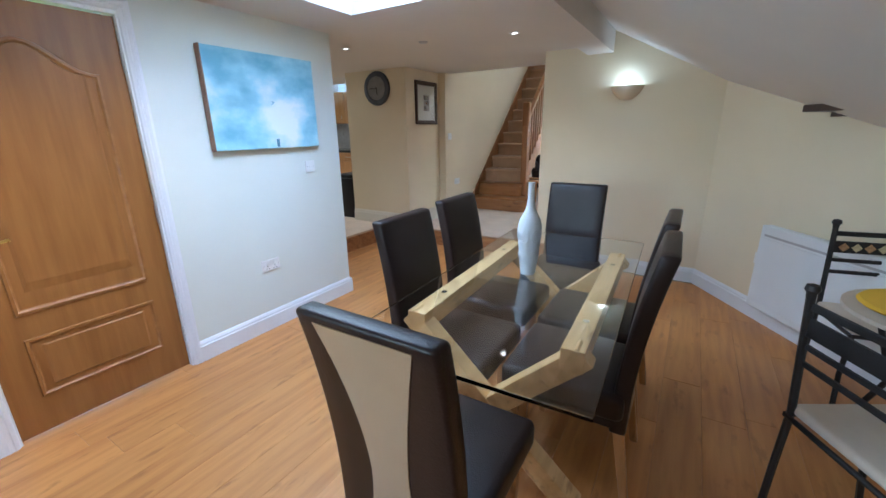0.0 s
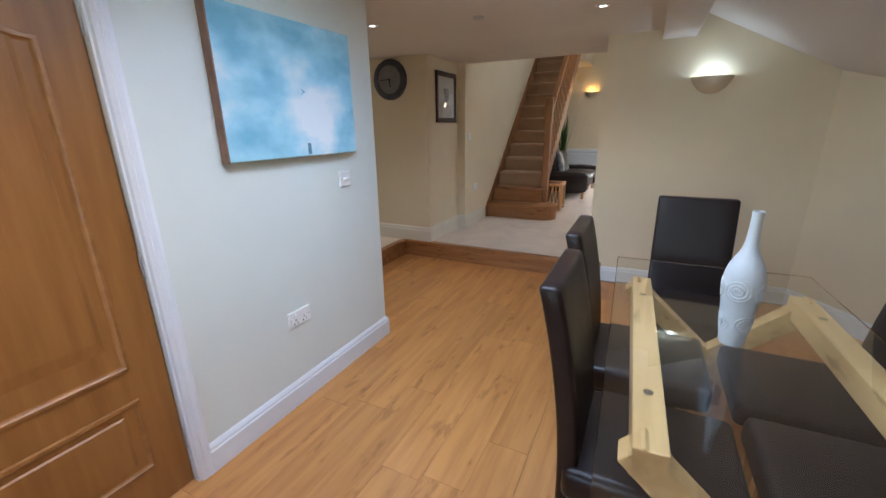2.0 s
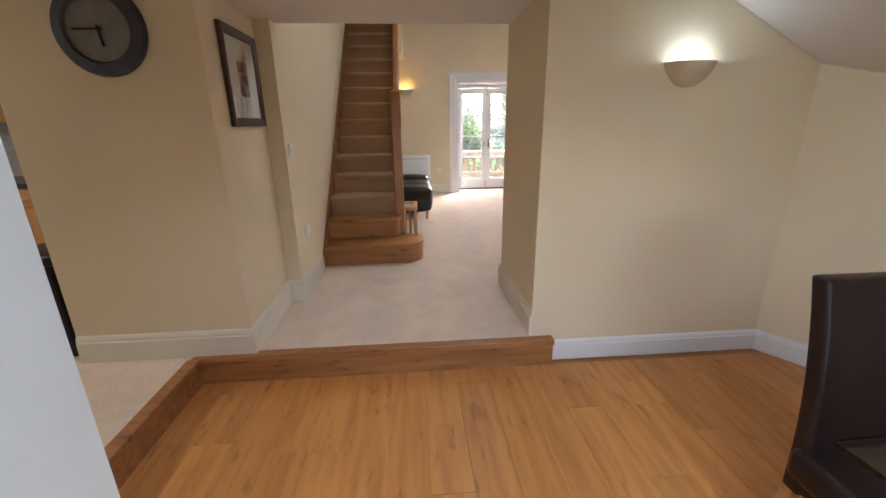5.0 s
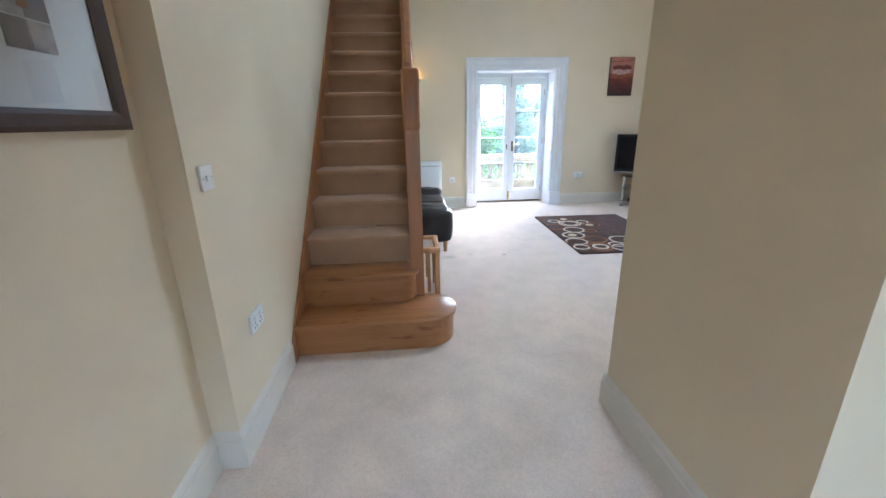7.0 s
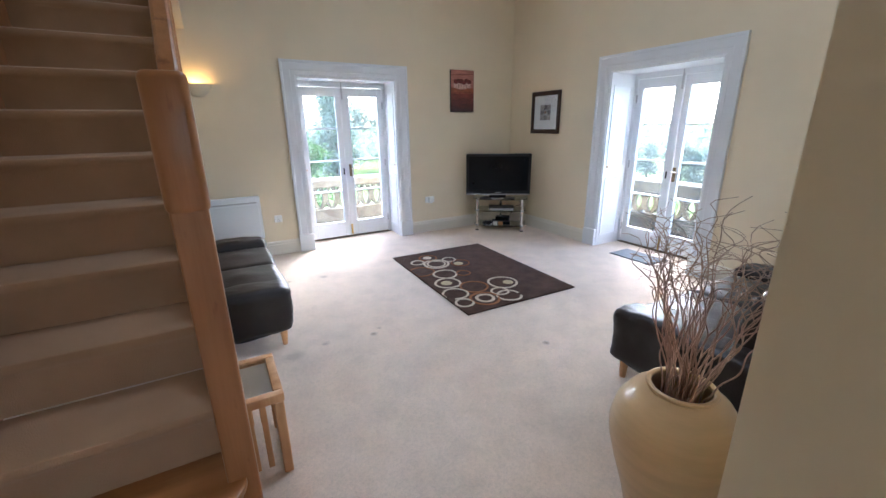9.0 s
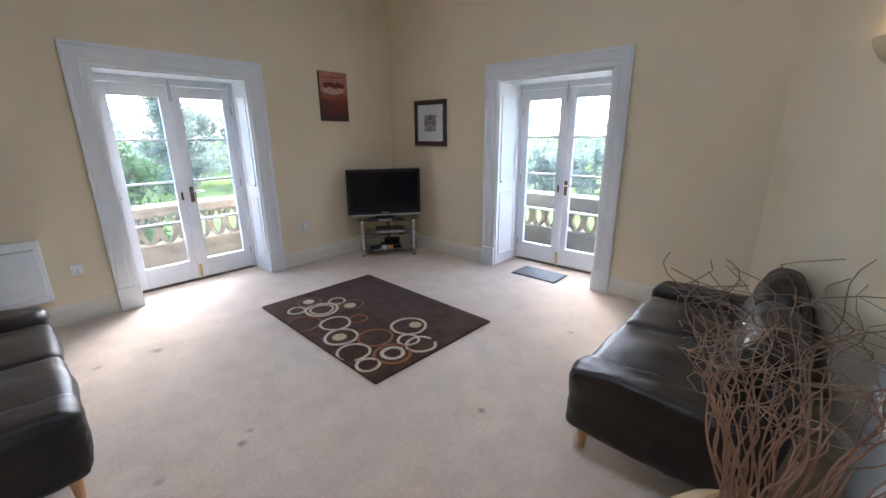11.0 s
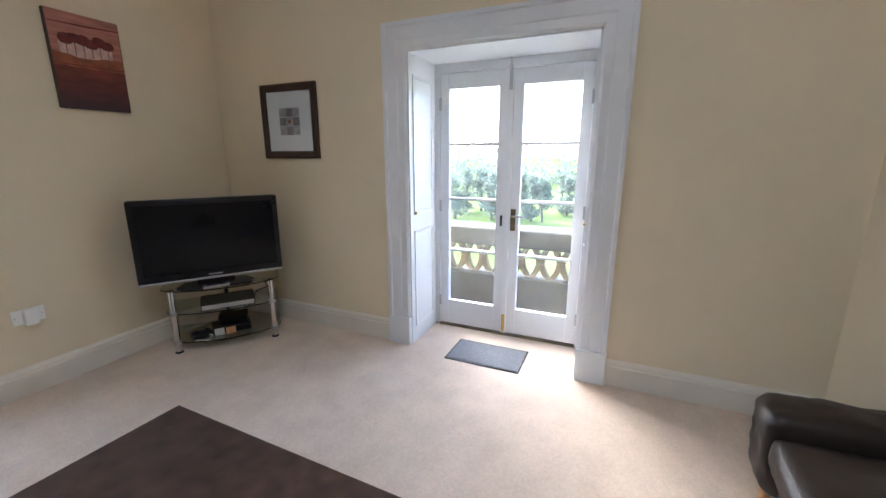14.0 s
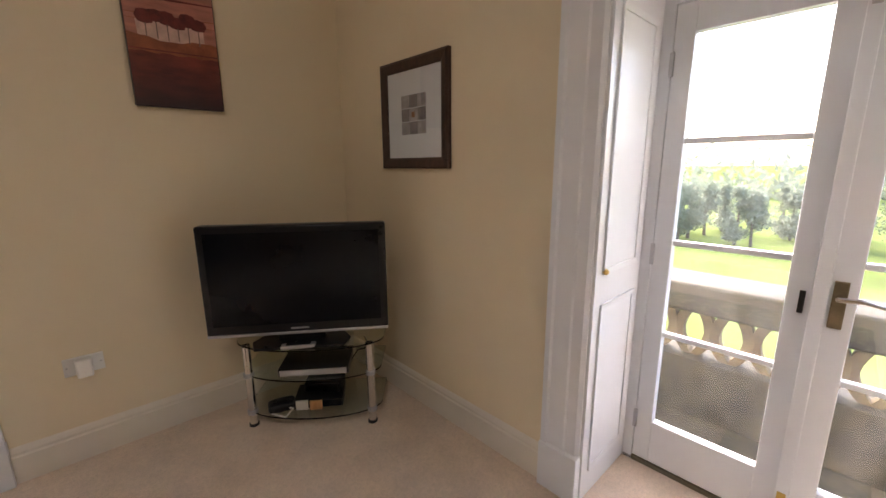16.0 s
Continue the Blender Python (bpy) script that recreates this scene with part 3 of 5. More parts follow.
# ---- oak door ----
def oak_door():
    root = tagged(new("door_1"), "closed oak veneer door with an arched upper panel", "door", "", "structure")
    root.matrix_world = pose(-2.288, 1.115, 0, 0, 0, -90)
    w, h = 0.78, 1.99
    leaf = part("leaf", boxbm(-w / 2, w / 2, -0.062, -0.026, 0.008, h, 0.002), DOORWOOD, root)

    def moulding(pts, name):
        k = len(pts)
        bm = bmesh.new()
        cx, cz = sum(p[0] for p in pts) / k, sum(p[1] for p in pts) / k
        rows = []
        for inset, out in ((0, 0.0), (0.004, 0.009), (0.016, 0.011), (0.024, 0.002), (0.03, 0.0)):
            rows.append([bm.verts.new((cx + (x - cx) * (1 - inset / max(0.1, abs(x - cx) + 0.06)), out, cz + (z - cz) * (1 - inset / max(0.1, abs(z - cz) + 0.02)))) for x, z in pts])
        for a, b in zip(rows, rows[1:]):
            for i in range(k):
                bm.faces.new((a[i], a[(i + 1) % k], b[(i + 1) % k], b[i]))
        bmesh.ops.recalc_face_normals(bm, faces=bm.faces[:])
        ob = part(name, bm, DOORWOODX, leaf, "raised oak panel moulding", True)
        ob.matrix_local = pose(0, -0.0262, 0)
        field = bmesh.new()
        f = field.faces.new([field.verts.new((cx + (x - cx) * 0.80, 0.0, cz + (z - cz) * (0.90 if len(pts) > 4 else 0.70))) for x, z in pts])
        g = bmesh.ops.extrude_face_region(field, geom=[f])["geom"]
        vs = [v for v in g if isinstance(v, bmesh.types.BMVert)]
        for v in vs:
            v.co = Vector((cx + (v.co.x - cx) * 0.93, 0.007, cz + (v.co.z - cz) * 0.95))
        bmesh.ops.recalc_face_normals(field, faces=field.faces[:])
        part("raised_field", field, DOORWOOD, leaf).matrix_local = pose(0, -0.0262, 0)

    half = 0.275
    arch = [(half - 2 * half * i / 16, 1.71 + 0.13 * (0.5 + 0.5 * math.cos(math.pi * abs(1 - i / 8)))**1.2) for i in range(17)]
    moulding([(-half, 0.62), (half, 0.62)] + arch, "upper_moulding")
    moulding([(-half, 0.19), (half, 0.19), (half, 0.50), (-half, 0.50)], "lower_moulding")
    for z in (0.22, 0.98, 1.78):
        part("hinge", boxbm(-w / 2 - 0.014, -w / 2 + 0.004, -0.03, -0.016, z - 0.05, z + 0.05, 0.003), SILVER, leaf)
    part("door_handle", merge(turned([(0, 0), (0.026, 0), (0.026, 0.008), (0, 0.01)], 16), tube([(0, 0, 0), (0, 0, 0.05), (-0.05, 0.004, 0.055), (-0.11, 0, 0.05)], 0.009, 0.008, 8)), BRASS, leaf, "brass lever handle", True).matrix_local = pose(w / 2 - 0.06, -0.026, 0.985, -90, 0, 0)
    casing = [(0, 0), (0, 0.017), (0.014, 0.021), (0.03, 0.015), (0.036, 0.018), (0.05, 0.011), (0.055, 0.0)]
    part("door_casing", sweep_frame(casing, 0.91, 2.07, False), WHITE, root, "white moulded door casing")
    part("door_lining", merge(boxbm(-0.42, -0.393, -T, 0, 0, 2.03), boxbm(0.393, 0.42, -T, 0, 0, 2.03), boxbm(-0.393, 0.393, -T, 0, 1.997, 2.03)), WHITE, root)
    return root


oak_door()


# ---- fixtures on walls ----
def wall_pose(x, y, z, facing):
    """Local +y points out of the wall; facing: that way's turn in degrees from +y."""
    return pose(x, y, z, 0, 0, facing)


def plate(name, m, w, h, label, rockers=1, category="switch", plug=False):
    th = thing(name, m, label, category)
    part("face_plate", boxbm(-w / 2, w / 2, 0, 0.011, -h / 2, h / 2, 0.003), PLASTIC, th)
    for k in range(rockers):
        x = (k - (rockers - 1) / 2) * 0.06
        if category == "switch":
            part("rocker", boxbm(x - 0.017, x + 0.017, 0.011, 0.018, -0.010, 0.010, 0.003), PLASTIC, th)
        else:
            part("rocker", boxbm(x - 0.009, x + 0.009, 0.011, 0.016, 0.0, 0.026, 0.002), PLASTIC, th)
    for s in (-1, 1):
        part("screw", turned([(0, 0), (0.004, 0), (0.003, 0.0015), (0, 0.002)], 10), SILVER, th).matrix_local = pose(s * (w / 2 - 0.012), 0.011, 0, -90, 0, 0)
    if category == "socket":
        for k in range(rockers):
            x = (k - (rockers - 1) / 2) * 0.06
            for dx, dz in ((0, -0.006), (-0.011, -0.024), (0.011, -0.024)):
                part("pin_slot", boxbm(x + dx - 0.003, x + dx + 0.003, 0.0108, 0.0114, dz - 0.004, dz + 0.004), BLACK, th)
    if plug:
        part("plug", boxbm(-0.03, 0.03, 0.011, 0.055, -0.05, 0.04, 0.008), PLASTIC, th)
    return th


plate("light_switch", wall_pose(-2.288, 2.612, 1.165, -90), 0.086, 0.086, "white plastic light switch below the canvas", 1)
plate("double_socket", wall_pose(-2.288, 2.155, 0.49, -90), 0.146, 0.086, "white double wall socket on the pale wall", 2, "socket")
plate("wall_switch", wall_pose(-2.735, 5.53, 1.325, -90), 0.086, 0.086, "white plastic switch beside the stairs", 1)
plate("hall_socket", wall_pose(-2.735, 5.737, 0.675, -90), 0.146, 0.086, "white double socket beside the stairs", 2, "socket")
plate("wall_socket", wall_pose(-1.333, NY, 0.62, 180), 0.086, 0.086, "white single socket beside the glazed door", 1, "socket")
plate("wall_socket", wall_pose(0.72, NY, 0.65, 180), 0.146, 0.086, "white socket with a plug-in adapter", 1, "socket", True)
DIRW = Vector((DW[1][0] - DW[0][0], DW[1][1] - DW[0][1], 0)).normalized()
FACE = math.degrees(math.atan2(DIRW.y, DIRW.x)) + 180.0


def on_slant(s, z, off=0.0):
    p = Vector((DW[0][0], DW[0][1], z)) + DIRW * s + Vector((DIRW.y, -DIRW.x, 0)) * off
    return pose(p.x, p.y, p.z, 0, 0, FACE)


plate("wall_socket", on_slant(0.69, 0.46), 0.086, 0.086, "white single socket beside the panel heater", 1, "socket")


def heater(m, w, h, label, group="panel heaters"):
    th = thing("panel_heater", m, label, "heater", group)
    part("casing", boxbm(-w / 2, w / 2, 0.012, 0.085, 0, h, 0.012, 3), HEATER, th, "", True)
    part("top_grille", boxbm(-w / 2 + 0.04, w / 2 - 0.04, 0.078, 0.0875, h - 0.075, h - 0.06, 0.002), SILVER, th, "narrow grey outlet slot")
    part("front_panel", boxbm(-w / 2 + 0.03, w / 2 - 0.03, 0.084, 0.092, 0.05, h - 0.09, 0.003), HEATER, th)
    part("foot_bracket", boxbm(-w / 2 + 0.1, -w / 2 + 0.14, 0.0, 0.03, 0.04, h - 0.06), SILVER, th)
    part("foot_bracket", boxbm(w / 2 - 0.14, w / 2 - 0.1, 0.0, 0.03, 0.04, h - 0.06), SILVER, th)
    return th


heater(on_slant(0.74 + 0.48, 0.12), 0.96, 0.62, "white panel heater on the slanted dining wall")
heater(wall_pose(-1.93, NY, 0.42, 180), 0.84, 0.5, "white panel heater on the wall beside the sofa")
heater(wall_pose(0.02, 5.617, 0.30, 0), 0.9, 0.55, "white panel heater on the wall behind the sofa")


# the wall's cream taken darker: the bowl's shade is put into its colour
BOWL = mat("shaded_plaster", (0.62, 0.52, 0.38), 0.75, 0, 0.06, 6, 0.08)


def uplighter(m, colour, energy, label):
    th = thing("wall_light", m, label, "wall light", "wall uplighters")
    prof = [(0.012, -0.125), (0.05, -0.118), (0.095, -0.085), (0.128, -0.04), (0.145, 0.0), (0.139, 0.0), (0.122, -0.04), (0.09, -0.08), (0.048, -0.11), (0.012, -0.117)]
    bowl = turned(prof, 20, 0.0, math.pi)
    bowl.transform(Matrix.Diagonal((1.0, 0.72, 1, 1)))
    part("bowl", bowl, BOWL, th, "half-round plaster bowl", True)
    part("backplate", boxbm(-0.05, 0.05, 0.0, 0.012, -0.1, -0.02, 0.003), SILVER, th)
    bulb = turned([(0, -0.05), (0.014, -0.045), (0.018, -0.02), (0.012, -0.002), (0, 0.0)], 12)
    part("bulb", bulb, glow("bulb_" + label[:4], colour, 0.6), th, "lit lamp", True).matrix_local = pose(0, 0.05, -0.02)
    e = m.translation
    out = m.to_3x3() @ Vector((0, 0.088, -0.005))
    lamp("uplight", "POINT", Matrix.Translation(e + out), energy, colour, radius=0.03)
    return th


uplighter(wall_pose(-0.345, 4.70, 1.785, 180), (0.60, 0.80, 1.0), 0.065, "cream plaster uplighter with a cool white glow")
uplighter(wall_pose(-1.93, NY, 2.10, 180), (1.0, 0.55, 0.16), 0.07, "cream plaster uplighter with a warm amber glow")
uplighter(pose(1.10, 5.619 + 0.55 * 0.38, 2.08, 0, 0, 20.8), (1.0, 0.55, 0.16), 0.07, "cream plaster uplighter glowing amber over the sofa")


def downlight(x, y, lit=True):
    th = thing("downlight", pose(x, y, H), "small recessed ceiling spotlight with a white rim", "ceiling light", "recessed ceiling spots")
    part("rim", turned([(0.020, 0.004), (0.021, -0.003), (0.030, -0.006), (0.041, -0.003), (0.042, 0.0)], 24), WHITE, th, "", True)
    part("lens", turned([(0, -0.001), (0.02, 0.0), (0.02, 0.002)], 20), SPOTGLOW, th, "bright lens")
    if lit:
        lamp("spot_beam", "SPOT", pose(x, y, H - 0.012), 0.5, (1.0, 0.96, 0.9), cone=120, radius=0.03)
    return th


SPOTGLOW = glow("spot_lens", (1.0, 0.95, 0.88), 0.5)
for x, y in ((-1.079, 3.748), (-2.615, 3.45)):
    downlight(x, y)
smoke = thing("ceiling_sensor", pose(-1.857, 3.608, H), "small grey ceiling sensor on the low ceiling", "sensor")
part("sensor_body", turned([(0, -0.014), (0.03, -0.013), (0.04, -0.004), (0.042, 0.0)], 20), SILVER, smoke, "", True)


# ---- pictures ----
def sky_canvas():
    """Turquoise sky with a bright misty cloud right of the middle and a paler band of water below."""
    m = mat("sky_canvas_paint", (0.3, 0.6, 0.75), 0.7, 0, 0.0, 4.2, 0.1, 140, (1, 1, 1.5))
    n, l = m.node_tree.nodes, m.node_tree.links
    ramp = next(k for k in n if k.type == "VALTORGB")
    e = ramp.color_ramp.elements
    e[0].position, e[0].color = 0.30, (0.20, 0.47, 0.62, 1)
    e[1].position, e[1].color = 0.72, (0.78, 0.84, 0.86, 1)
    mid = e.new(0.5)
    mid.color = (0.37, 0.66, 0.77, 1)
    big = ramp.inputs[0].links[0].from_socket
    tc = next(k for k in n if k.type == "TEX_COORD")
    for (x, z), reach, lift in (((-0.10, -0.06), 0.30, 0.22), ((0.02, 0.05), 0.16, 0.10), ((-0.20, -0.20), 0.10, 0.10)):
        d, mr, add = n.new("ShaderNodeVectorMath"), n.new("ShaderNodeMapRange"), n.new("ShaderNodeMath")
        d.operation, d.inputs[1].default_value = "DISTANCE", (x, 0.045, z)
        mr.interpolation_type = "SMOOTHSTEP"
        mr.inputs["From Min"].default_value, mr.inputs["From Max"].default_value = 0.0, reach
        mr.inputs["To Min"].default_value, mr.inputs["To Max"].default_value = lift, -0.02
        l.new(tc.outputs["Object"], d.inputs[0])
        l.new(d.outputs["Value"], mr.inputs[0])
        l.new(big, add.inputs[0])
        l.new(mr.outputs[0], add.inputs[1])
        big = add.outputs[0]
    l.new(big, ramp.inputs[0])
    return m


def canvas(m, w, h, d, material, label, name="canvas_painting"):
    th = thing(name, m, label, "painting")
    part("canvas", boxbm(-w / 2, w / 2, 0.003, d, -h / 2, h / 2, 0.004), material, th)
    return th


big = canvas(wall_pose(-2.288, 2.28, 1.618, -90), 0.82, 0.605, 0.045, sky_canvas(), "large pale blue sky painting on canvas")
BLUEMARK = mat("deep_blue_paint", (0.10, 0.25, 0.35), 0.6, 0, 0.2, 20, 0.1)
FAINTBLUE = mat("faint_blue_paint", (0.28, 0.52, 0.64), 0.6, 0, 0.2, 20, 0.1)
EDGEBROWN = mat("brown_canvas_edge", (0.22, 0.125, 0.085), 0.7, 0, 0.2, 20, 0.1)
part("painted_hut", boxbm(-0.055, -0.033, 0.045, 0.0465, -0.293, -0.24), BLUEMARK, big, "tiny blue painted hut")
part("painted_bird", prism([(0, 0), (0.03, 0.012), (0.02, -0.002), (0.034, -0.02)], 0, 0.0015), FAINTBLUE, big).matrix_local = pose(-0.055, 0.0468, 0.0, 90, 0, 0)
part("edge_tape", boxbm(0.405, 0.4115, 0.002, 0.046, -0.304, 0.304), EDGEBROWN, big, "brown painted canvas edge")

REDPAINT = mat("red_field_paint", (0.15, 0.026, 0.017), 0.5, 0, 0.45, 9, 0.2, 60, (1, 1, 3))
darken_tips(REDPAINT, -0.06, -0.27, (0.035, 0.012, 0.016))
PINKPAINT = mat("pink_sky_paint", (0.42, 0.17, 0.125), 0.5, 0, 0.25, 7, 0.2, 60, (1, 1, 5))
CRIMSON = mat("crimson_crown_paint", (0.13, 0.017, 0.015), 0.5, 0, 0.45, 30, 0.2)
TRUNKS = mat("pale_mist_paint", (0.58, 0.38, 0.32), 0.5, 0, 0.2, 20, 0.2)
ORANGEPAINT = mat("burnt_orange_paint", (0.26, 0.075, 0.03), 0.5, 0, 0.35, 14, 0.2, 60, (1, 1, 4))
GREYTRUNK = mat("grey_trunk_paint", (0.19, 0.12, 0.105), 0.5, 0, 0.2, 20, 0.2)
red = canvas(wall_pose(1.26, NY, 2.112, 180), 0.37, 0.545, 0.03, REDPAINT, "red canvas painting of trees in a field", "red_painting")
for sd in (-1, 1):
    part("canvas_side", boxbm(sd * 0.1855 - 0.0015, sd * 0.1855 + 0.0015, 0.002, 0.0305, -0.271, 0.271), DARKFRAME, red, "dark canvas edge")
part("painted_sky", boxbm(-0.183, 0.183, 0.03, 0.0312, 0.03, 0.27), PINKPAINT, red)


def brushed(name, pts, y, material):
    """A flat dab of paint on the canvas, outlined in the picture's own x and z."""
    part(name, prism(pts, 0, 0.0008), material, red).matrix_local = pose(0, y, 0, 90, 0, 0)


band = [(-0.183 + 0.366 * k / 14, 0.034 + 0.010 * math.sin(k * 0.55 + 0.4) + 0.003 * math.sin(k * 1.9)) for k in range(15)]
brushed("painted_bank", [(-0.183, -0.032)] + [(-0.183 + 0.366 * k / 14, -0.030 + 0.004 * math.sin(k * 1.7)) for k in range(1, 14)] + [(0.183, -0.032)] + band[::-1], 0.0322, ORANGEPAINT)
brushed("painted_furrow", [(-0.183, -0.012), (0.183, -0.018), (0.183, -0.024), (-0.183, -0.017)], 0.0331, REDPAINT)
brushed("painted_mist", [(-0.13, 0.045), (-0.05, 0.028), (0.14, 0.022), (0.145, 0.105), (0.0, 0.118), (-0.13, 0.11)], 0.0320, TRUNKS)
for z, tilt, th_ in ((0.225, -0.018, 0.010), (0.150, -0.02, 0.006), (0.118, -0.012, 0.004)):
    brushed("painted_streak", [(-0.183, z), (0.183, z + tilt), (0.183, z + tilt - th_ * 0.4), (0.0, z + tilt / 2 - th_), (-0.183, z - th_ * 0.5)], 0.0321, ORANGEPAINT if z < 0.2 else CRIMSON)
for k in range(6):
    x = -0.108 + k * 0.043
    part("painted_trunk", boxbm(x - 0.0022, x + 0.0022, 0.0312, 0.0334, 0.028 + 0.004 * (k % 3), 0.105), GREYTRUNK, red)
    crown = turned([(0, -0.5), (0.35, -0.4), (0.5, 0), (0.35, 0.4), (0, 0.5)], 12)
    crown.transform(pose(x, 0.0325, 0.122 + (0.0, 0.012, -0.008, 0.006, 0.010, 0.0)[k]) @ Matrix.Diagonal((0.078, 0.003, 0.056 + 0.008 * (k % 2), 1)))
    part("painted_crown", crown, CRIMSON, red)


def framed(m, w, h, label, border=0.055, cells=3, cell=0.05, tall=3):
    th = thing("framed_picture", m, label, "picture", "dark framed prints")
    fr = sweep_frame([(0, 0.002), (0, 0.022), (0.012, 0.028), (border - 0.012, 0.022), (border, 0.016), (border, 0.002)], w, h)
    part("frame", fr, DARKFRAME, th, "dark brown wooden frame").matrix_local = pose(0, 0, -h / 2)
    part("mount", boxbm(-w / 2 + border - 0.002, w / 2 - border + 0.002, 0.003, 0.010, -h / 2 + border - 0.002, h / 2 - border + 0.002), MOUNT, th)
    for i in range(cells):
        for k in range(tall):
            if cells == 3 and tall == 3 or (i + k) % 2 == 0 or cell > 0.06:
                x, z = (i - (cells - 1) / 2) * cell, (k - (tall - 1) / 2) * cell
                part("printed_square", boxbm(x - cell * 0.48, x + cell * 0.48, 0.010, 0.0115, z - cell * 0.48, z + cell * 0.48), INK if (i + k) % 2 else INK2, th)
    part("printed_centre", boxbm(-cell * 0.2, cell * 0.2, 0.0115, 0.0125, -cell * 0.2, cell * 0.2), RUGRUST, th)
    part("glazing", boxbm(-w / 2 + border, w / 2 - border, 0.0145, 0.0155, -h / 2 + border, h / 2 - border), GLASS, th).visible_shadow = False
    return th


framed(wall_pose(EX, 9.648, 1.812, 90), 0.54, 0.545, "square print in a dark brown frame near the television", 0.055, 3, 0.066)
framed(wall_pose(-2.84, 5.10, 1.755, -90), 0.50, 0.53, "small tower print in a dark brown frame", 0.05, 2, 0.065, 3)

clock = thing("wall_clock", wall_pose(-3.275, 4.66, 1.93, 180), "round dark slate wall clock with a grey dial", "clock")
cb = part("clock_rim", turned([(0.14, 0.03), (0.15, 0.042), (0.195, 0.034), (0.205, 0.015), (0.205, 0.002), (0.12, 0.002)], 40), SLATE, clock, "", True)
cb.matrix_local = pose(0, 0, 0, -90, 0, 0)
part("dial", turned([(0, 0.022), (0.145, 0.022), (0.145, 0.002)], 40), DIAL, clock).matrix_local = pose(0, 0, 0, -90, 0, 0)
for k in range(12):
    a = k * math.pi / 6
    part("hour_mark", boxbm(-0.004, 0.004, 0.022, 0.024, 0.112, 0.132), INK, clock).matrix_local = pose(0, 0, 0, 0, math.degrees(a), 0)
part("hour_hand", boxbm(-0.006, 0.006, 0.025, 0.028, -0.015, 0.075), BLACK, clock).matrix_local = pose(0, 0, 0, 0, 187.5, 0)
part("minute_hand", boxbm(-0.004, 0.004, 0.029, 0.031, -0.02, 0.11), BLACK, clock).matrix_local = pose(0, 0, 0, 0, 90, 0)

# ---- dining table, chairs, vase ----
table = thing("dining_table", pose(-0.337, 2.287, 0, 0, 0, 2.0), "glass topped dining table on crossed oak legs", "table")
part("glass_top", boxbm(-0.44, 0.44, -0.93, 0.93, 0.696, 0.71, 0.003), TABLEGLASS, table, "thick clear glass top").visible_shadow = False
for s in (-1, 1):
    part("rail", boxbm(s * 0.318 - 0.042, s * 0.318 + 0.042, -0.60, 0.64, 0.605, 0.692, 0.004), TABLEOAK, table)
    for y in (-0.36, 0.4):
        part("glass_pad", turned([(0, 0), (0.014, 0), (0.014, 0.0036), (0, 0.0036)], 16), CHROME, table).matrix_local = pose(s * 0.318, y, 0.692)
    for y in (-0.56, 0.60):
        part("leg", beambm((s * 0.36, y + s * 0.001, 0.67), (-s * 0.36, y + s * 0.001, 0.0), 0.085, 0.075 - 0.003 * s, (0, 1, 0)), TABLEOAK, table)


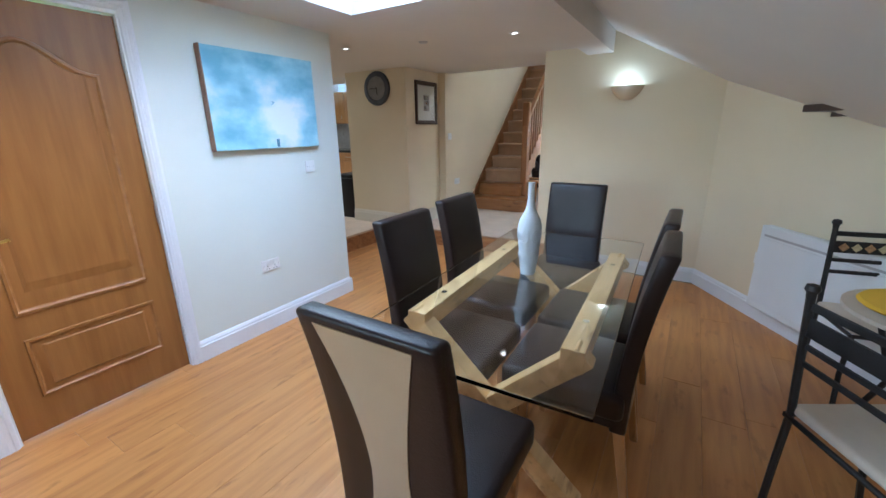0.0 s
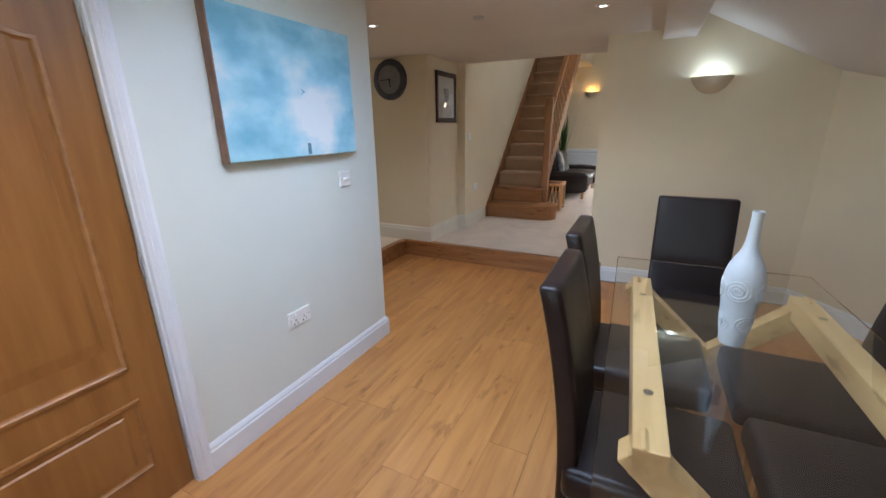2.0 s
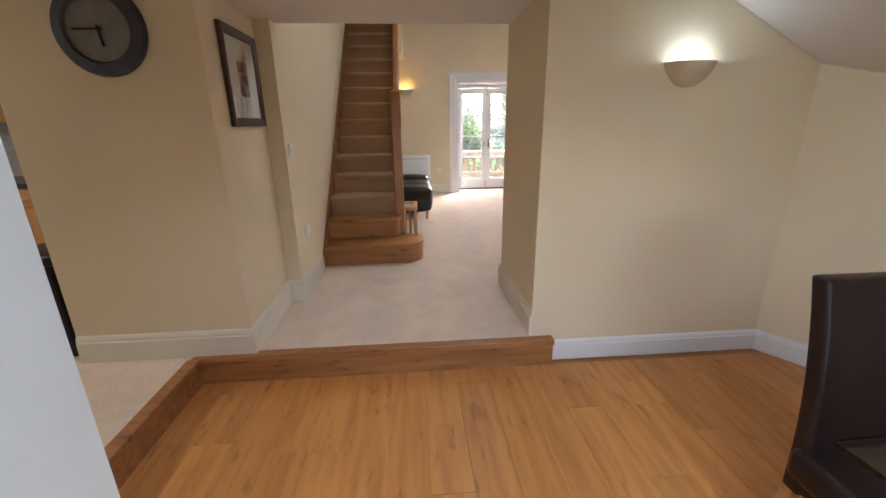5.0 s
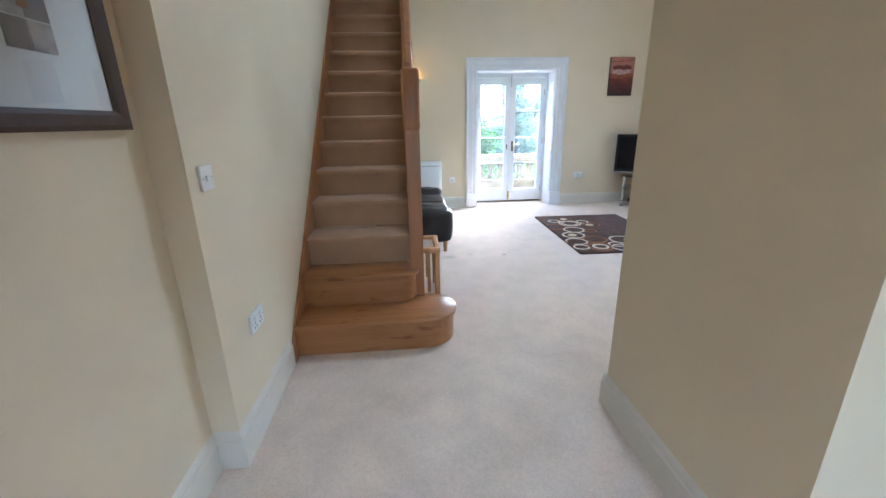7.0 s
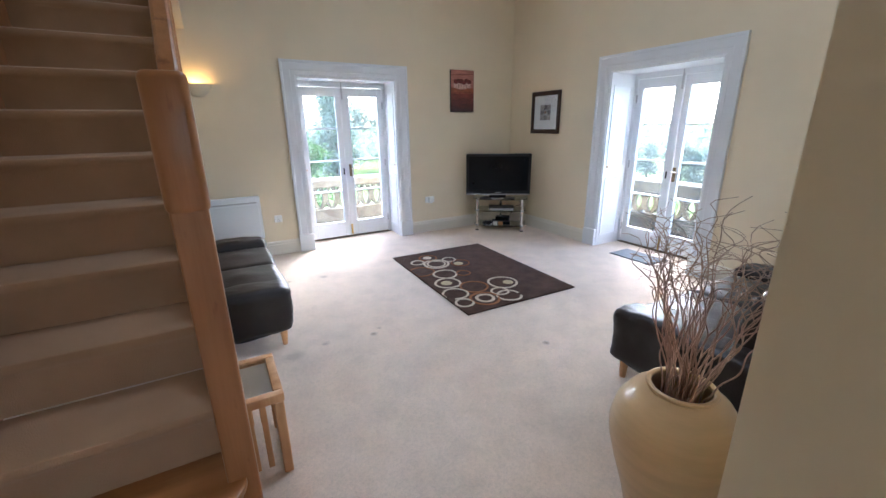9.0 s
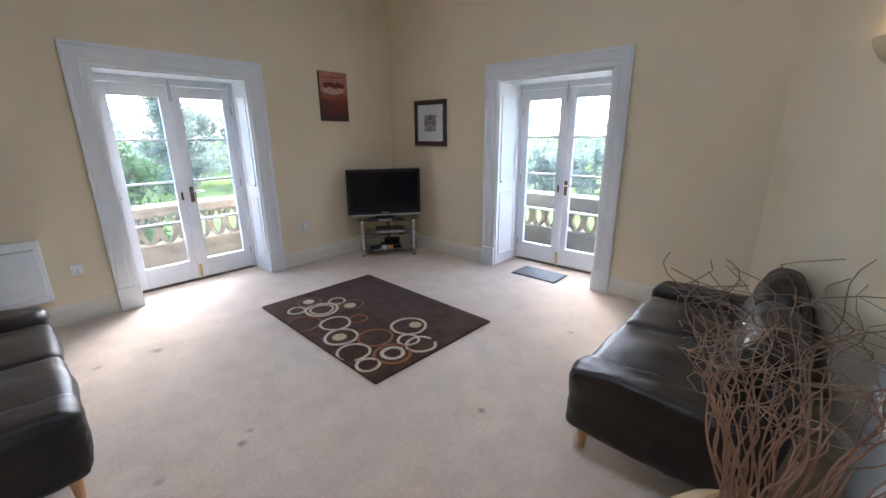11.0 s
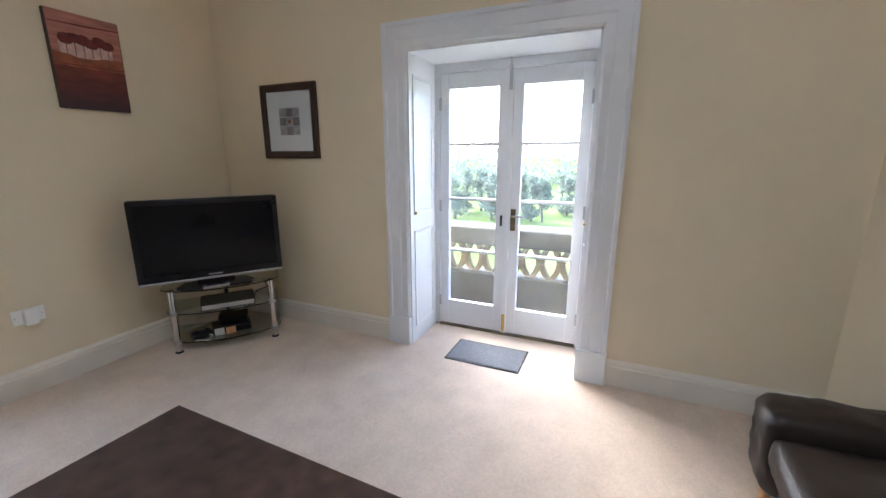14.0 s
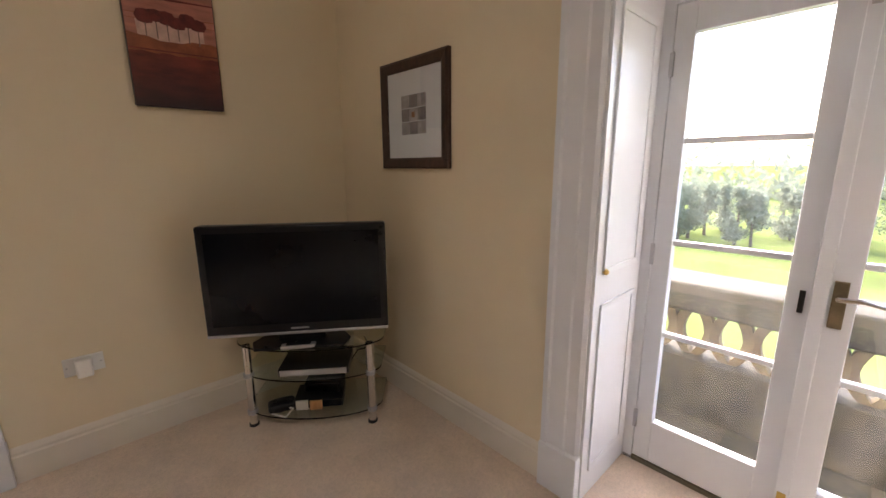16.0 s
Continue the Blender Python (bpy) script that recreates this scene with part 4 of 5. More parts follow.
def dining_chair():
    th = thing("dining_chair", pose(-0.30, 1.30, 0), "dark brown leather dining chair with a cream back panel", "chair", "chairs round the dining table")

    def back_y(z):
        u = (z - 0.40) / 0.63
        return -0.185 - 0.015 * u - 0.075 * u * u

    def slab(w, z0, z1, thick, off=0.0, waist=None):
        bm = bmesh.new()
        nx, nz = 6, 14
        front, rear = [], []
        for k in range(nz + 1):
            z = z0 + (z1 - z0) * k / nz
            hw = waist(z) if waist else w / 2
            y = back_y(z) + off
            front.append([bm.verts.new((-hw + 2 * hw * i / nx, y + thick / 2 - 0.012 * (2 * i / nx - 1) ** 2 * 0, z)) for i in range(nx + 1)])
            rear.append([bm.verts.new((-hw + 2 * hw * i / nx, y - thick / 2, z)) for i in range(nx + 1)])
        for k in range(nz):
            for i in range(nx):
                bm.faces.new((front[k][i], front[k + 1][i], front[k + 1][i + 1], front[k][i + 1]))
                bm.faces.new((rear[k][i], rear[k][i + 1], rear[k + 1][i + 1], rear[k + 1][i]))
            bm.faces.new((front[k][0], rear[k][0], rear[k + 1][0], front[k + 1][0]))
            bm.faces.new((front[k][nx], front[k + 1][nx], rear[k + 1][nx], rear[k][nx]))
        for i in range(nx):
            bm.faces.new((front[0][i], front[0][i + 1], rear[0][i + 1], rear[0][i]))
            bm.faces.new((front[nz][i], rear[nz][i], rear[nz][i + 1], front[nz][i + 1]))
        bmesh.ops.recalc_face_normals(bm, faces=bm.faces[:])
        return bm

    b = slab(0.405, 0.30, 1.03, 0.062)
    sharp = [e for e in b.edges if len(e.link_faces) == 2 and e.calc_face_angle() > 0.8]
    bmesh.ops.bevel(b, geom=sharp, offset=0.014, segments=3, affect="EDGES", profile=0.5)
    back = part("backrest", b, CHAIRLEATHER, th, "", True)
    part("back_panel", slab(0, 0.31, 1.005, 0.003, -0.0325, lambda z: 0.062 + 0.085 * abs((z - 0.56) / 0.46) ** 1.6), CREAMLEATHER, back, "cream leather hourglass panel", True)
    seat = boxbm(-0.228, 0.228, -0.20, 0.285, 0.365, 0.475, 0.028, 4)
    for v in seat.verts:
        if v.co.z > 0.45:
            v.co.z += 0.012 * (1 - (v.co.x / 0.22) ** 2) * (1 - (v.co.y / 0.24) ** 2)
    part("seat", seat, CHAIRLEATHER, th, "padded leather seat", True)
    part("seat_rail", boxbm(-0.2, 0.2, -0.19, 0.215, 0.32, 0.37, 0.006), CHAIRLEATHER, th)
    for sx in (-1, 1):
        for y0, y1 in ((0.19, 0.20), (-0.18, -0.24)):
            leg = bmesh.new()
            vs = bmesh.ops.create_cube(leg, size=1)["verts"]
            for v in vs:
                top = v.co.z > 0
                r = 0.021 if top else 0.016
                v.co = Vector((sx * (0.18 if top else 0.182) + math.copysign(r, v.co.x), (y0 if top else y1) + math.copysign(r, v.co.y), 0.36 if top else 0.0))
            bmesh.ops.bevel(leg, geom=leg.edges[:], offset=0.004, segments=1, affect="EDGES")
            part("leg", leg, LEGOAK, th, "tapered oak leg")
    return th


chair = dining_chair()
for x, y, r in ((-0.645, 1.985, -90), (-0.68, 2.575, -90), (-0.045, 2.56, 90), (-0.03, 2.05, 91), (-0.43, 3.22, 180)):
    copy_thing(chair, pose(x, y, 0, 0, 0, r))

vase = thing("table_vase", pose(-0.388, 2.33, 0.71), "slender white ceramic bottle vase with spiral relief", "vase")
vprof = [(0, 0.0), (0.034, 0.0), (0.037, 0.006), (0.042, 0.06), (0.050, 0.13), (0.0555, 0.185), (0.057, 0.215), (0.0555, 0.243), (0.049, 0.270), (0.037, 0.294), (0.026, 0.315), (0.0195, 0.338), (0.0165, 0.37), (0.015, 0.41), (0.0155, 0.436), (0.0165, 0.444), (0.012, 0.444), (0.011, 0.39), (0, 0.38)]
vprof = [(r * 1.03, z * 1.05) for r, z in vprof]
part("vase_body", turned(vprof, 40), WHITECLAY, vase, "", True)


def vase_r(z):
    for (r0, z0), (r1, z1) in zip(vprof, vprof[1:]):
        if z0 <= z <= z1 and z1 > z0:
            return r0 + (r1 - r0) * (z - z0) / (z1 - z0)
    return 0.07


for ang, zc, rmax in ((-112, 0.208, 0.042), (-62, 0.088, 0.040), (-168, 0.085, 0.037), (-30, 0.205, 0.038), (25, 0.088, 0.037), (75, 0.208, 0.04), (125, 0.088, 0.037), (168, 0.205, 0.038)):
    pts = []
    for k in range(64):
        u = k / 63
        a, r = u * 3.2 * 2 * math.pi, 0.005 + (rmax - 0.005) * u
        z = zc + r * math.sin(a)
        th_ = radians(ang) + r * math.cos(a) / vase_r(z)
        pts.append((vase_r(z) * math.cos(th_), vase_r(z) * math.sin(th_), z))
    part("spiral_relief", tube(pts, 0.0029, seg=5), WHITECLAY, vase, "", True)


# ---- iron bistro set and shelf ----
TERRA = mat("terracotta_mosaic", (0.42, 0.22, 0.10), 0.6, 0, 0.3, 60, 0.2)


def iron_chair(m):
    th = thing("bistro_chair", m, "black iron bistro chair with a cream seat cushion", "chair", "iron bistro chairs")
    for s in (-1, 1):
        post = part("back_post", tube([(s * 0.19, -0.17, 0.0), (s * 0.19, -0.16, 0.25), (s * 0.19, -0.15, 0.45), (s * 0.19, -0.19, 0.9)], 0.013, seg=8), IRON, th, "", True)
        part("finial", turned([(0, -0.02), (0.014, -0.018), (0.014, -0.006), (0.022, 0.006), (0.018, 0.022), (0, 0.028)], 14), IRON, post, "", True).matrix_local = pose(s * 0.19, -0.19, 0.91)
        part("leg", tube([(s * 0.19, 0.18, 0.43), (s * 0.19, 0.17, 0.2), (s * 0.2, 0.21, 0.03), (s * 0.2, 0.225, 0.0)], 0.012, seg=8), IRON, th, "", True)
        part("foot", turned([(0, 0), (0.02, 0), (0.02, 0.012), (0, 0.02)], 12), IRON, th).matrix_local = pose(s * 0.2, 0.225, 0)
    for z, h in ((0.86, 0.026), (0.715, 0.02), (0.65, 0.02)):
        part("back_rail", boxbm(-0.19, 0.19, -0.193 + (0.9 - z) * 0.09, -0.181 + (0.9 - z) * 0.09, z - h / 2, z + h / 2, 0.003), IRON, th)
    pan = part("mosaic_panel", boxbm(-0.18, 0.18, -0.184, -0.174, 0.755, 0.82, 0.002), IRON, th)
    for k in range(6):
        part("mosaic_tile", prism([(-0.024, 0), (0, -0.024), (0.024, 0), (0, 0.024)], 0, 0.004), TERRA if k % 2 else RUGOLIVE, pan).matrix_local = pose(-0.14 + 0.056 * k, -0.1705, 0.787, 90, 0, 0)
    part("seat_frame", merge(*[tube([a, b], 0.01, seg=8) for a, b in (((-0.2, -0.16, 0.43), (0.2, -0.16, 0.43)), ((0.2, -0.16, 0.43), (0.2, 0.19, 0.43)), ((0.2, 0.19, 0.43), (-0.2, 0.19, 0.43)), ((-0.2, 0.19, 0.43), (-0.2, -0.16, 0.43)))]), IRON, th)
    part("cushion", boxbm(-0.205, 0.205, -0.15, 0.2, 0.438, 0.478, 0.018, 3), CUSHION, th, "cream padded cushion", True)
    return th


iron_chair(pose(0.911, 2.017, 0, 0, 0, -60))
iron_chair(pose(1.20, 3.20, 0, 0, 0, 192))
bistro = thing("bistro_table", pose(1.17, 2.58, 0), "round cream stone bistro table on iron legs", "table")
part("tabletop", turned([(0, 0.70), (0.28, 0.70), (0.30, 0.71), (0.30, 0.725), (0, 0.73)], 40), CUSHION, bistro, "cream stone disc", True)
for k in range(3):
    a = k * 2.094 + 0.4
    part("leg", tube([(0.2 * math.cos(a), 0.2 * math.sin(a), 0.70), (0.1 * math.cos(a), 0.1 * math.sin(a), 0.4), (0.24 * math.cos(a), 0.24 * math.sin(a), 0.0)], 0.012, seg=8), IRON, bistro, "", True)
matt = thing("placemat", pose(1.12, 2.60, 0.731), "round yellow cloth mat on the bistro table", "placemat")
part("cloth", turned([(0, 0), (0.195, 0), (0.205, 0.008), (0.195, 0.02), (0, 0.022)], 32), YELLOW, matt, "", True)
shelf = thing("wall_shelf", on_slant(1.16, 1.50), "dark wooden shelf on the slanted wall", "shelf")
part("board", boxbm(-0.22, 0.22, 0.0, 0.17, 0.0, 0.042, 0.006), DARKFRAME, shelf)
part("wall_batten", boxbm(-0.18, 0.18, 0.0, 0.02, -0.03, 0.0, 0.003), DARKFRAME, shelf)


# ---- stairs ----
RISE = 0.197


def nose(i):
    return ((0, 0) if i < 1 else (6.20, C + RISE) if i == 1 else (6.46, C + 2 * RISE) if i == 2 else (6.80 + 0.208 * (i - 3) - {3: 0.10, 4: 0.04, 5: 0.012}.get(i, 0), C + RISE * i))


stairs = thing("staircase", pose(0, 0, 0), "oak staircase with beige carpeted treads and turned spindles", "staircase")
LX, RX = -2.735, -2.04


def bull(x_end, y0, y1, r, n=12):
    pts = [(LX + 0.003, y0), (x_end - r, y0)]
    pts += [(x_end - r + r * math.sin(math.pi * k / n / 2), y0 + r - r * math.cos(math.pi * k / n / 2)) for k in range(1, n + 1)]
    pts += [(x_end, y1 - r), (x_end, y1), (LX + 0.003, y1)] if y1 - y0 < 2 * r - 0.001 else [(x_end - r + r * math.cos(math.pi * k / n / 2), y1 - r + r * math.sin(math.pi * k / n / 2)) for k in range(0, n + 1)] + [(LX + 0.003, y1)]
    return pts


part("bottom_step", prism(bull(-1.775, 6.215, 6.60, 0.1925), C, C + RISE - 0.028), STAIRWOOD, stairs, "varnished curtail step")
part("bottom_tread", prism(bull(-1.755, 6.195, 6.61, 0.2075), C + RISE - 0.028, C + RISE, 0.008), STAIRWOOD, stairs, "varnished rounded tread", True)
part("second_step", prism(bull(-2.005, 6.475, 6.84, 0.10)[:14] + [(-2.005, 6.84), (LX + 0.003, 6.84)], C + RISE, C + 2 * RISE - 0.028), STAIRWOOD, stairs)
part("second_tread", prism(bull(-1.985, 6.455, 6.84, 0.11)[:14] + [(-1.985, 6.84), (LX + 0.003, 6.84)], C + 2 * RISE - 0.028, C + 2 * RISE, 0.008), STAIRWOOD, stairs, "", True)
for i in range(3, 15):
    y, z = nose(i)
    bm = bmesh.new()
    prof = [(y + 0.022, z - RISE), (y + 0.016, z - 0.06), (y + 0.004, z - 0.045), (y - 0.006, z - 0.024), (y - 0.002, z - 0.007), (y + 0.012, z), (y + 0.28, z), (y + 0.28, z - RISE)]
    a = [bm.verts.new((LX + 0.0145, py, pz)) for py, pz in prof]
    b = [bm.verts.new((RX, py, pz)) for py, pz in prof]
    k = len(prof)
    for j in range(k):
        bm.faces.new((a[j], a[(j + 1) % k], b[(j + 1) % k], b[j]))
    bm.faces.new(a)
    bm.faces.new(b[::-1])
    bmesh.ops.recalc_face_normals(bm, faces=bm.faces[:])
    part("carpeted_step", bm, STAIRCARPET, stairs, "step covered in brown-beige carpet", True)


def string_bm(x0, x1, up, down, ya):
    s = RISE / 0.208
    yb = 9.25
    z = lambda y: C + 3 * RISE + s * (y - 6.80)
    bm = bmesh.new()
    pts = [(ya, z(ya) + up), (yb, z(yb) + up), (yb, z(yb) - down), (ya + 0.25, z(ya + 0.25) - down), (ya, z(ya) - down + 0.22)]
    a = [bm.verts.new((x0, *p)) for p in pts]
    b = [bm.verts.new((x1, *p)) for p in pts]
    for j in range(5):
        bm.faces.new((a[j], a[(j + 1) % 5], b[(j + 1) % 5], b[j]))
    bm.faces.new(a)
    bm.faces.new(b[::-1])
    bmesh.ops.recalc_face_normals(bm, faces=bm.faces[:])
    bmesh.ops.bevel(bm, geom=bm.edges[:], offset=0.004, segments=1, affect="EDGES")
    return bm


SL = RISE / 0.208
lw = bmesh.new()
zl = lambda y: C + 3 * RISE + SL * (y - 6.80)
pts = [(6.12, C + 0.003), (6.12, zl(6.12) + 0.16), (9.25, zl(9.25) + 0.09), (9.25, zl(9.25) - 0.2), (6.7, C + 0.003)]
a = [lw.verts.new((LX + 0.002, *p)) for p in pts]
b = [lw.verts.new((LX + 0.016, *p)) for p in pts]
for j in range(5):
    lw.faces.new((a[j], a[(j + 1) % 5], b[(j + 1) % 5], b[j]))
lw.faces.new(a)
lw.faces.new(b[::-1])
bmesh.ops.recalc_face_normals(lw, faces=lw.faces[:])
part("wall_string", lw, POSTWOOD, stairs, "varnished oak wall string")
part("outer_string", string_bm(RX, RX + 0.04, 0.11, 0.20, 6.66), POSTWOOD, stairs, "varnished oak outer string")
NX = -1.995
newel = part("newel_post", boxbm(NX - 0.045, NX + 0.045, 6.56, 6.65, C + RISE, 1.74, 0.006), POSTWOOD, stairs, "square oak newel post")
cap = boxbm(NX - 0.052, NX + 0.052, 6.553, 6.657, 1.45, 1.80, 0.02, 4)
part("newel_head", cap, POSTWOOD, newel, "", True)
rail0, rail1 = (NX, 6.65, zl(6.65) + 0.92), (NX, 9.2, zl(9.2) + 0.92)
part("handrail", beambm(rail0, rail1, 0.06, 0.055, (0, 0, 1), 0.012), POSTWOOD, stairs, "rounded oak handrail", False)
for k in range(24):
    y = 6.75 + k * 0.104
    part("spindle", beambm((NX, y, zl(y) + 0.10), (NX, y, zl(y) + 0.905), 0.032, 0.032, (0, 1, 0), 0.006), POSTWOOD, stairs)
setting("upper_landing", boxbm(-2.733, -1.95, 9.32, 10.395, 2.60, 2.93), CREAM, "plain cream edge of the upper landing", "landing")

# ---- side table ----
st = thing("side_table", pose(-2.01, 7.11, C), "low orange pine slatted table with a glass inset top", "table")
for x0, x1, y0, y1 in ((-0.2, 0.2, -0.185, -0.145), (-0.2, 0.2, 0.145, 0.185), (-0.2, -0.16, -0.145, 0.145), (0.16, 0.2, -0.145, 0.145)):
    part("top_frame", boxbm(x0, x1, y0, y1, 0.372, 0.415, 0.008), RATTAN, st, "", True)
part("glass_inset", boxbm(-0.16, 0.16, -0.145, 0.145, 0.392, 0.40), GLASS, st, "pale glass inset")
part("under_board", boxbm(-0.165, 0.165, -0.15, 0.15, 0.374, 0.384), CUSHION, st)
for sx in (-1, 1):
    for sy in (-1, 1):
        part("leg", boxbm(sx * 0.175 - 0.02, sx * 0.175 + 0.02, sy * 0.16 - 0.02, sy * 0.16 + 0.02, 0, 0.372, 0.006), RATTAN, st)
    for k in range(4):
        y = -0.09 + 0.06 * k
        part("slat", boxbm(sx * 0.175 - 0.008, sx * 0.175 + 0.008, y - 0.012, y + 0.012, 0.05, 0.372, 0.003), RATTAN, st)
    part("stretcher", boxbm(sx * 0.175 - 0.012, sx * 0.175 + 0.012, -0.14, 0.14, 0.03, 0.06, 0.004), RATTAN, st)
for sy in (-1, 1):
    for k in range(5):
        x = -0.11 + 0.055 * k
        part("slat", boxbm(x - 0.012, x + 0.012, sy * 0.16 - 0.008, sy * 0.16 + 0.008, 0.05, 0.372, 0.003), RATTAN, st)


# ---- sofas ----
def pad(x0, x1, y0, y1, z0, z1, r, puff=0.02, seed=0, wrinkle=0.006, cuts=15):
    """A soft cushion: a rounded box that swells in the middle and creases a little."""
    bm = bmesh.new()
    box(bm, x0, x1, y0, y1, z0, z1)
    bmesh.ops.subdivide_edges(bm, edges=bm.edges[:], cuts=cuts, use_grid_fill=True)
    c = Vector(((x0 + x1) / 2, (y0 + y1) / 2, (z0 + z1) / 2))
    h = Vector(((x1 - x0) / 2, (y1 - y0) / 2, (z1 - z0) / 2))
    for v in bm.verts:
        d = v.co - c
        q = Vector([max(-(h[k] - r), min(h[k] - r, d[k])) for k in range(3)])
        out = d - q
        if out.length > 1e-6:
            d = q + out.normalized() * min(out.length, r) if out.length > r else d
        n = Vector([d[k] / h[k] for k in range(3)])
        swell = puff * (1 - min(1, n.x ** 2)) * (1 - min(1, n.y ** 2)) + puff * (1 - min(1, n.x ** 2)) * (1 - min(1, n.z ** 2)) * 0.5
        dirv = d.normalized()
        v.co = c + d + dirv * swell + dirv * wrinkle * (noise.noise(v.co * 9 + Vector((seed, seed * 2, 0))) + 0.9 * (0.5 - abs(noise.noise(Vector((v.co.x * 13, v.co.y * 22, v.co.z * 13 + seed))))))
    return bm


def sofa():
    th = thing("sofa", pose(0.77, 6.32, C), "dark brown leather two-seater sofa facing the rug", "sofa", "leather sofas")
    L, D = 0.79, 0.39
    part("base", boxbm(-L + 0.02, L - 0.02, -D + 0.02, D - 0.05, 0.13, 0.30, 0.02, 3), LEATHER, th, "", True)
    for s in (-1, 1):
        arm = pad(s * L - (0.24 if s > 0 else 0), s * L + (0.24 if s < 0 else 0), -D + 0.02, D, 0.12, 0.458, 0.06, 0.014, 3 + s, 0.013, 21)
        for v in arm.verts:
            u = max(0, (v.co.z - 0.30) / 0.17)
            v.co.x += s * 0.02 * u
        part("arm", arm, LEATHER, th, "rounded leather arm", True)
        part("seat_cushion", pad(0.0 if s > 0 else -L + 0.22, L - 0.22 if s > 0 else 0.0, -0.16, D + 0.005, 0.27, 0.40, 0.05, 0.035, 11 + s, 0.009, 19), LEATHER, th, "", True)
        back = pad(0.005 if s > 0 else -L + 0.16, L - 0.16 if s > 0 else -0.005, -0.09, 0.10, 0.0, 0.40, 0.08, 0.06, 21 + s, 0.017, 23)
        back.transform(pose(0, -0.22, 0.325, 14, 0, 0))
        part("back_cushion", back, LEATHER, th, "plump leather back cushion", True)
        for y in (-D + 0.07, D - 0.07):
            leg = turned([(0, 0.0), (0.017, 0.0), (0.028, 0.13), (0, 0.13)], 12)
            part("foot", leg, RATTAN, th, "tapered pale wood foot", True).matrix_local = pose(s * (L - 0.08), y, 0)
    bk = pad(-L + 0.02, L - 0.02, -0.07, 0.07, 0.0, 0.48, 0.06, 0.01, 31)
    bk.transform(pose(0, -D + 0.09, 0.14, 9, 0, 0))
    part("backrest", bk, LEATHER, th, "", True)
    return th


s2 = sofa()
s1 = copy_thing(s2, pose(-1.985, 8.83, C, 0, 0, -90))
tagged(s1, "dark brown leather two-seater sofa beside the stairs", "sofa", "leather sofas")
CUSH = mat("silver_grey_cushion", (0.25, 0.26, 0.27), 0.5, 0, 0.4, 12, 0.3)
cu = thing("scatter_cushion", pose(-2.10, 8.45, C + 0.42, 0, 0, -78), "shiny grey patterned cushion on the sofa", "cushion")
cb2 = pad(-0.19, 0.19, -0.05, 0.05, 0.0, 0.36, 0.045, 0.05, 5)
cb2.transform(pose(0, 0, 0, 14, 0, 0))
part("cover", cb2, CUSH, cu, "", True)

# ---- spiky plant behind the sofa ----
pl = thing("house_plant", pose(-2.37, 9.93, C), "tall spiky green plant in a dark pot", "plant")
part("pot", turned([(0, 0), (0.1, 0), (0.14, 0.3), (0.15, 0.32), (0.13, 0.32), (0.12, 0.28), (0, 0.28)], 24), SLATE, pl, "", True)
for k in range(26):
    a, lean, ln = random.uniform(0, 6.28), random.uniform(0.05, 0.28), random.uniform(0.8, 1.25)
    bm = bmesh.new()
    n = 7
    L_, R_ = [], []
    for j in range(n + 1):
        u = j / n
        r = lean * ln * u ** 1.6
        z = 0.3 + ln * u * (1 - 0.25 * lean * u)
        w = 0.014 * math.sin(math.pi * min(1, u * 0.9 + 0.1)) + 0.001
        p = Vector((r * math.cos(a), r * math.sin(a), z))
        sd = Vector((-math.sin(a), math.cos(a), 0)) * w
        L_.append(bm.verts.new(p - sd))
        R_.append(bm.verts.new(p + sd))
    for j in range(n):
        bm.faces.new((L_[j], R_[j], R_[j + 1], L_[j + 1]))
    part("leaf", bm, LEAF, pl)

# ---- television and stand ----
TVROT = -34.7
tvs = thing("tv_stand", pose(1.66, 9.97, C, 0, 0, TVROT - 6), "three tier glass television stand with chrome legs", "tv stand")


def d_shape(w, d, n=16):
    return [(-w / 2, d * 0.45), (-w / 2, -d * 0.1)] + [(-w / 2 * math.cos(math.pi * k / n), -d * 0.1 - d * 0.35 * math.sin(math.pi * k / n)) for k in range(1, n)] + [(w / 2, -d * 0.1), (w / 2, d * 0.45)]


for z, w, d in ((0.46, 0.78, 0.46), (0.29, 0.74, 0.44), (0.075, 0.74, 0.44)):
    part("glass_shelf", prism(d_shape(w, d), z, z + 0.008, 0.002), SHELFGLASS, tvs, "clear curved glass shelf")
for x, y in ((-0.32, -0.115), (0.32, -0.115), (0.0, 0.16)):
    leg = part("leg", tube([(x, y, 0), (x, y, 0.46)], 0.021, seg=16), CHROME, tvs, "chrome tube leg", True)
    for z in (0.07, 0.285):
        part("collar", turned([(0.021, 0), (0.027, 0), (0.027, 0.022), (0.021, 0.022)], 18), SILVER, leg).matrix_local = pose(x, y, z)
    part("foot", turned([(0, 0), (0.026, 0), (0.026, 0.012), (0, 0.012)], 18), BLACK, leg).matrix_local = pose(x, y, 0)
tv = thing("television", pose(1.575, 9.92, 0.648, 0, 0, TVROT), "black flat screen television with a silver lower edge", "television")
part("bezel", boxbm(-0.452, 0.452, -0.03, 0.045, 0.062, 0.628, 0.012, 3), BLACK, tv, "", True)
part("screen", boxbm(-0.415, 0.415, -0.0325, -0.029, 0.118, 0.592), SCREEN, tv, "dark glossy screen")
part("trim", boxbm(-0.45, 0.45, -0.034, -0.01, 0.058, 0.074, 0.004), SILVER, tv, "silver lower trim")
part("badge", boxbm(-0.045, 0.045, -0.0335, -0.029, 0.088, 0.096), SILVER, tv)
part("rear_housing", boxbm(-0.3, 0.3, 0.045, 0.10, 0.12, 0.55, 0.02, 3), BLACK, tv, "", True)
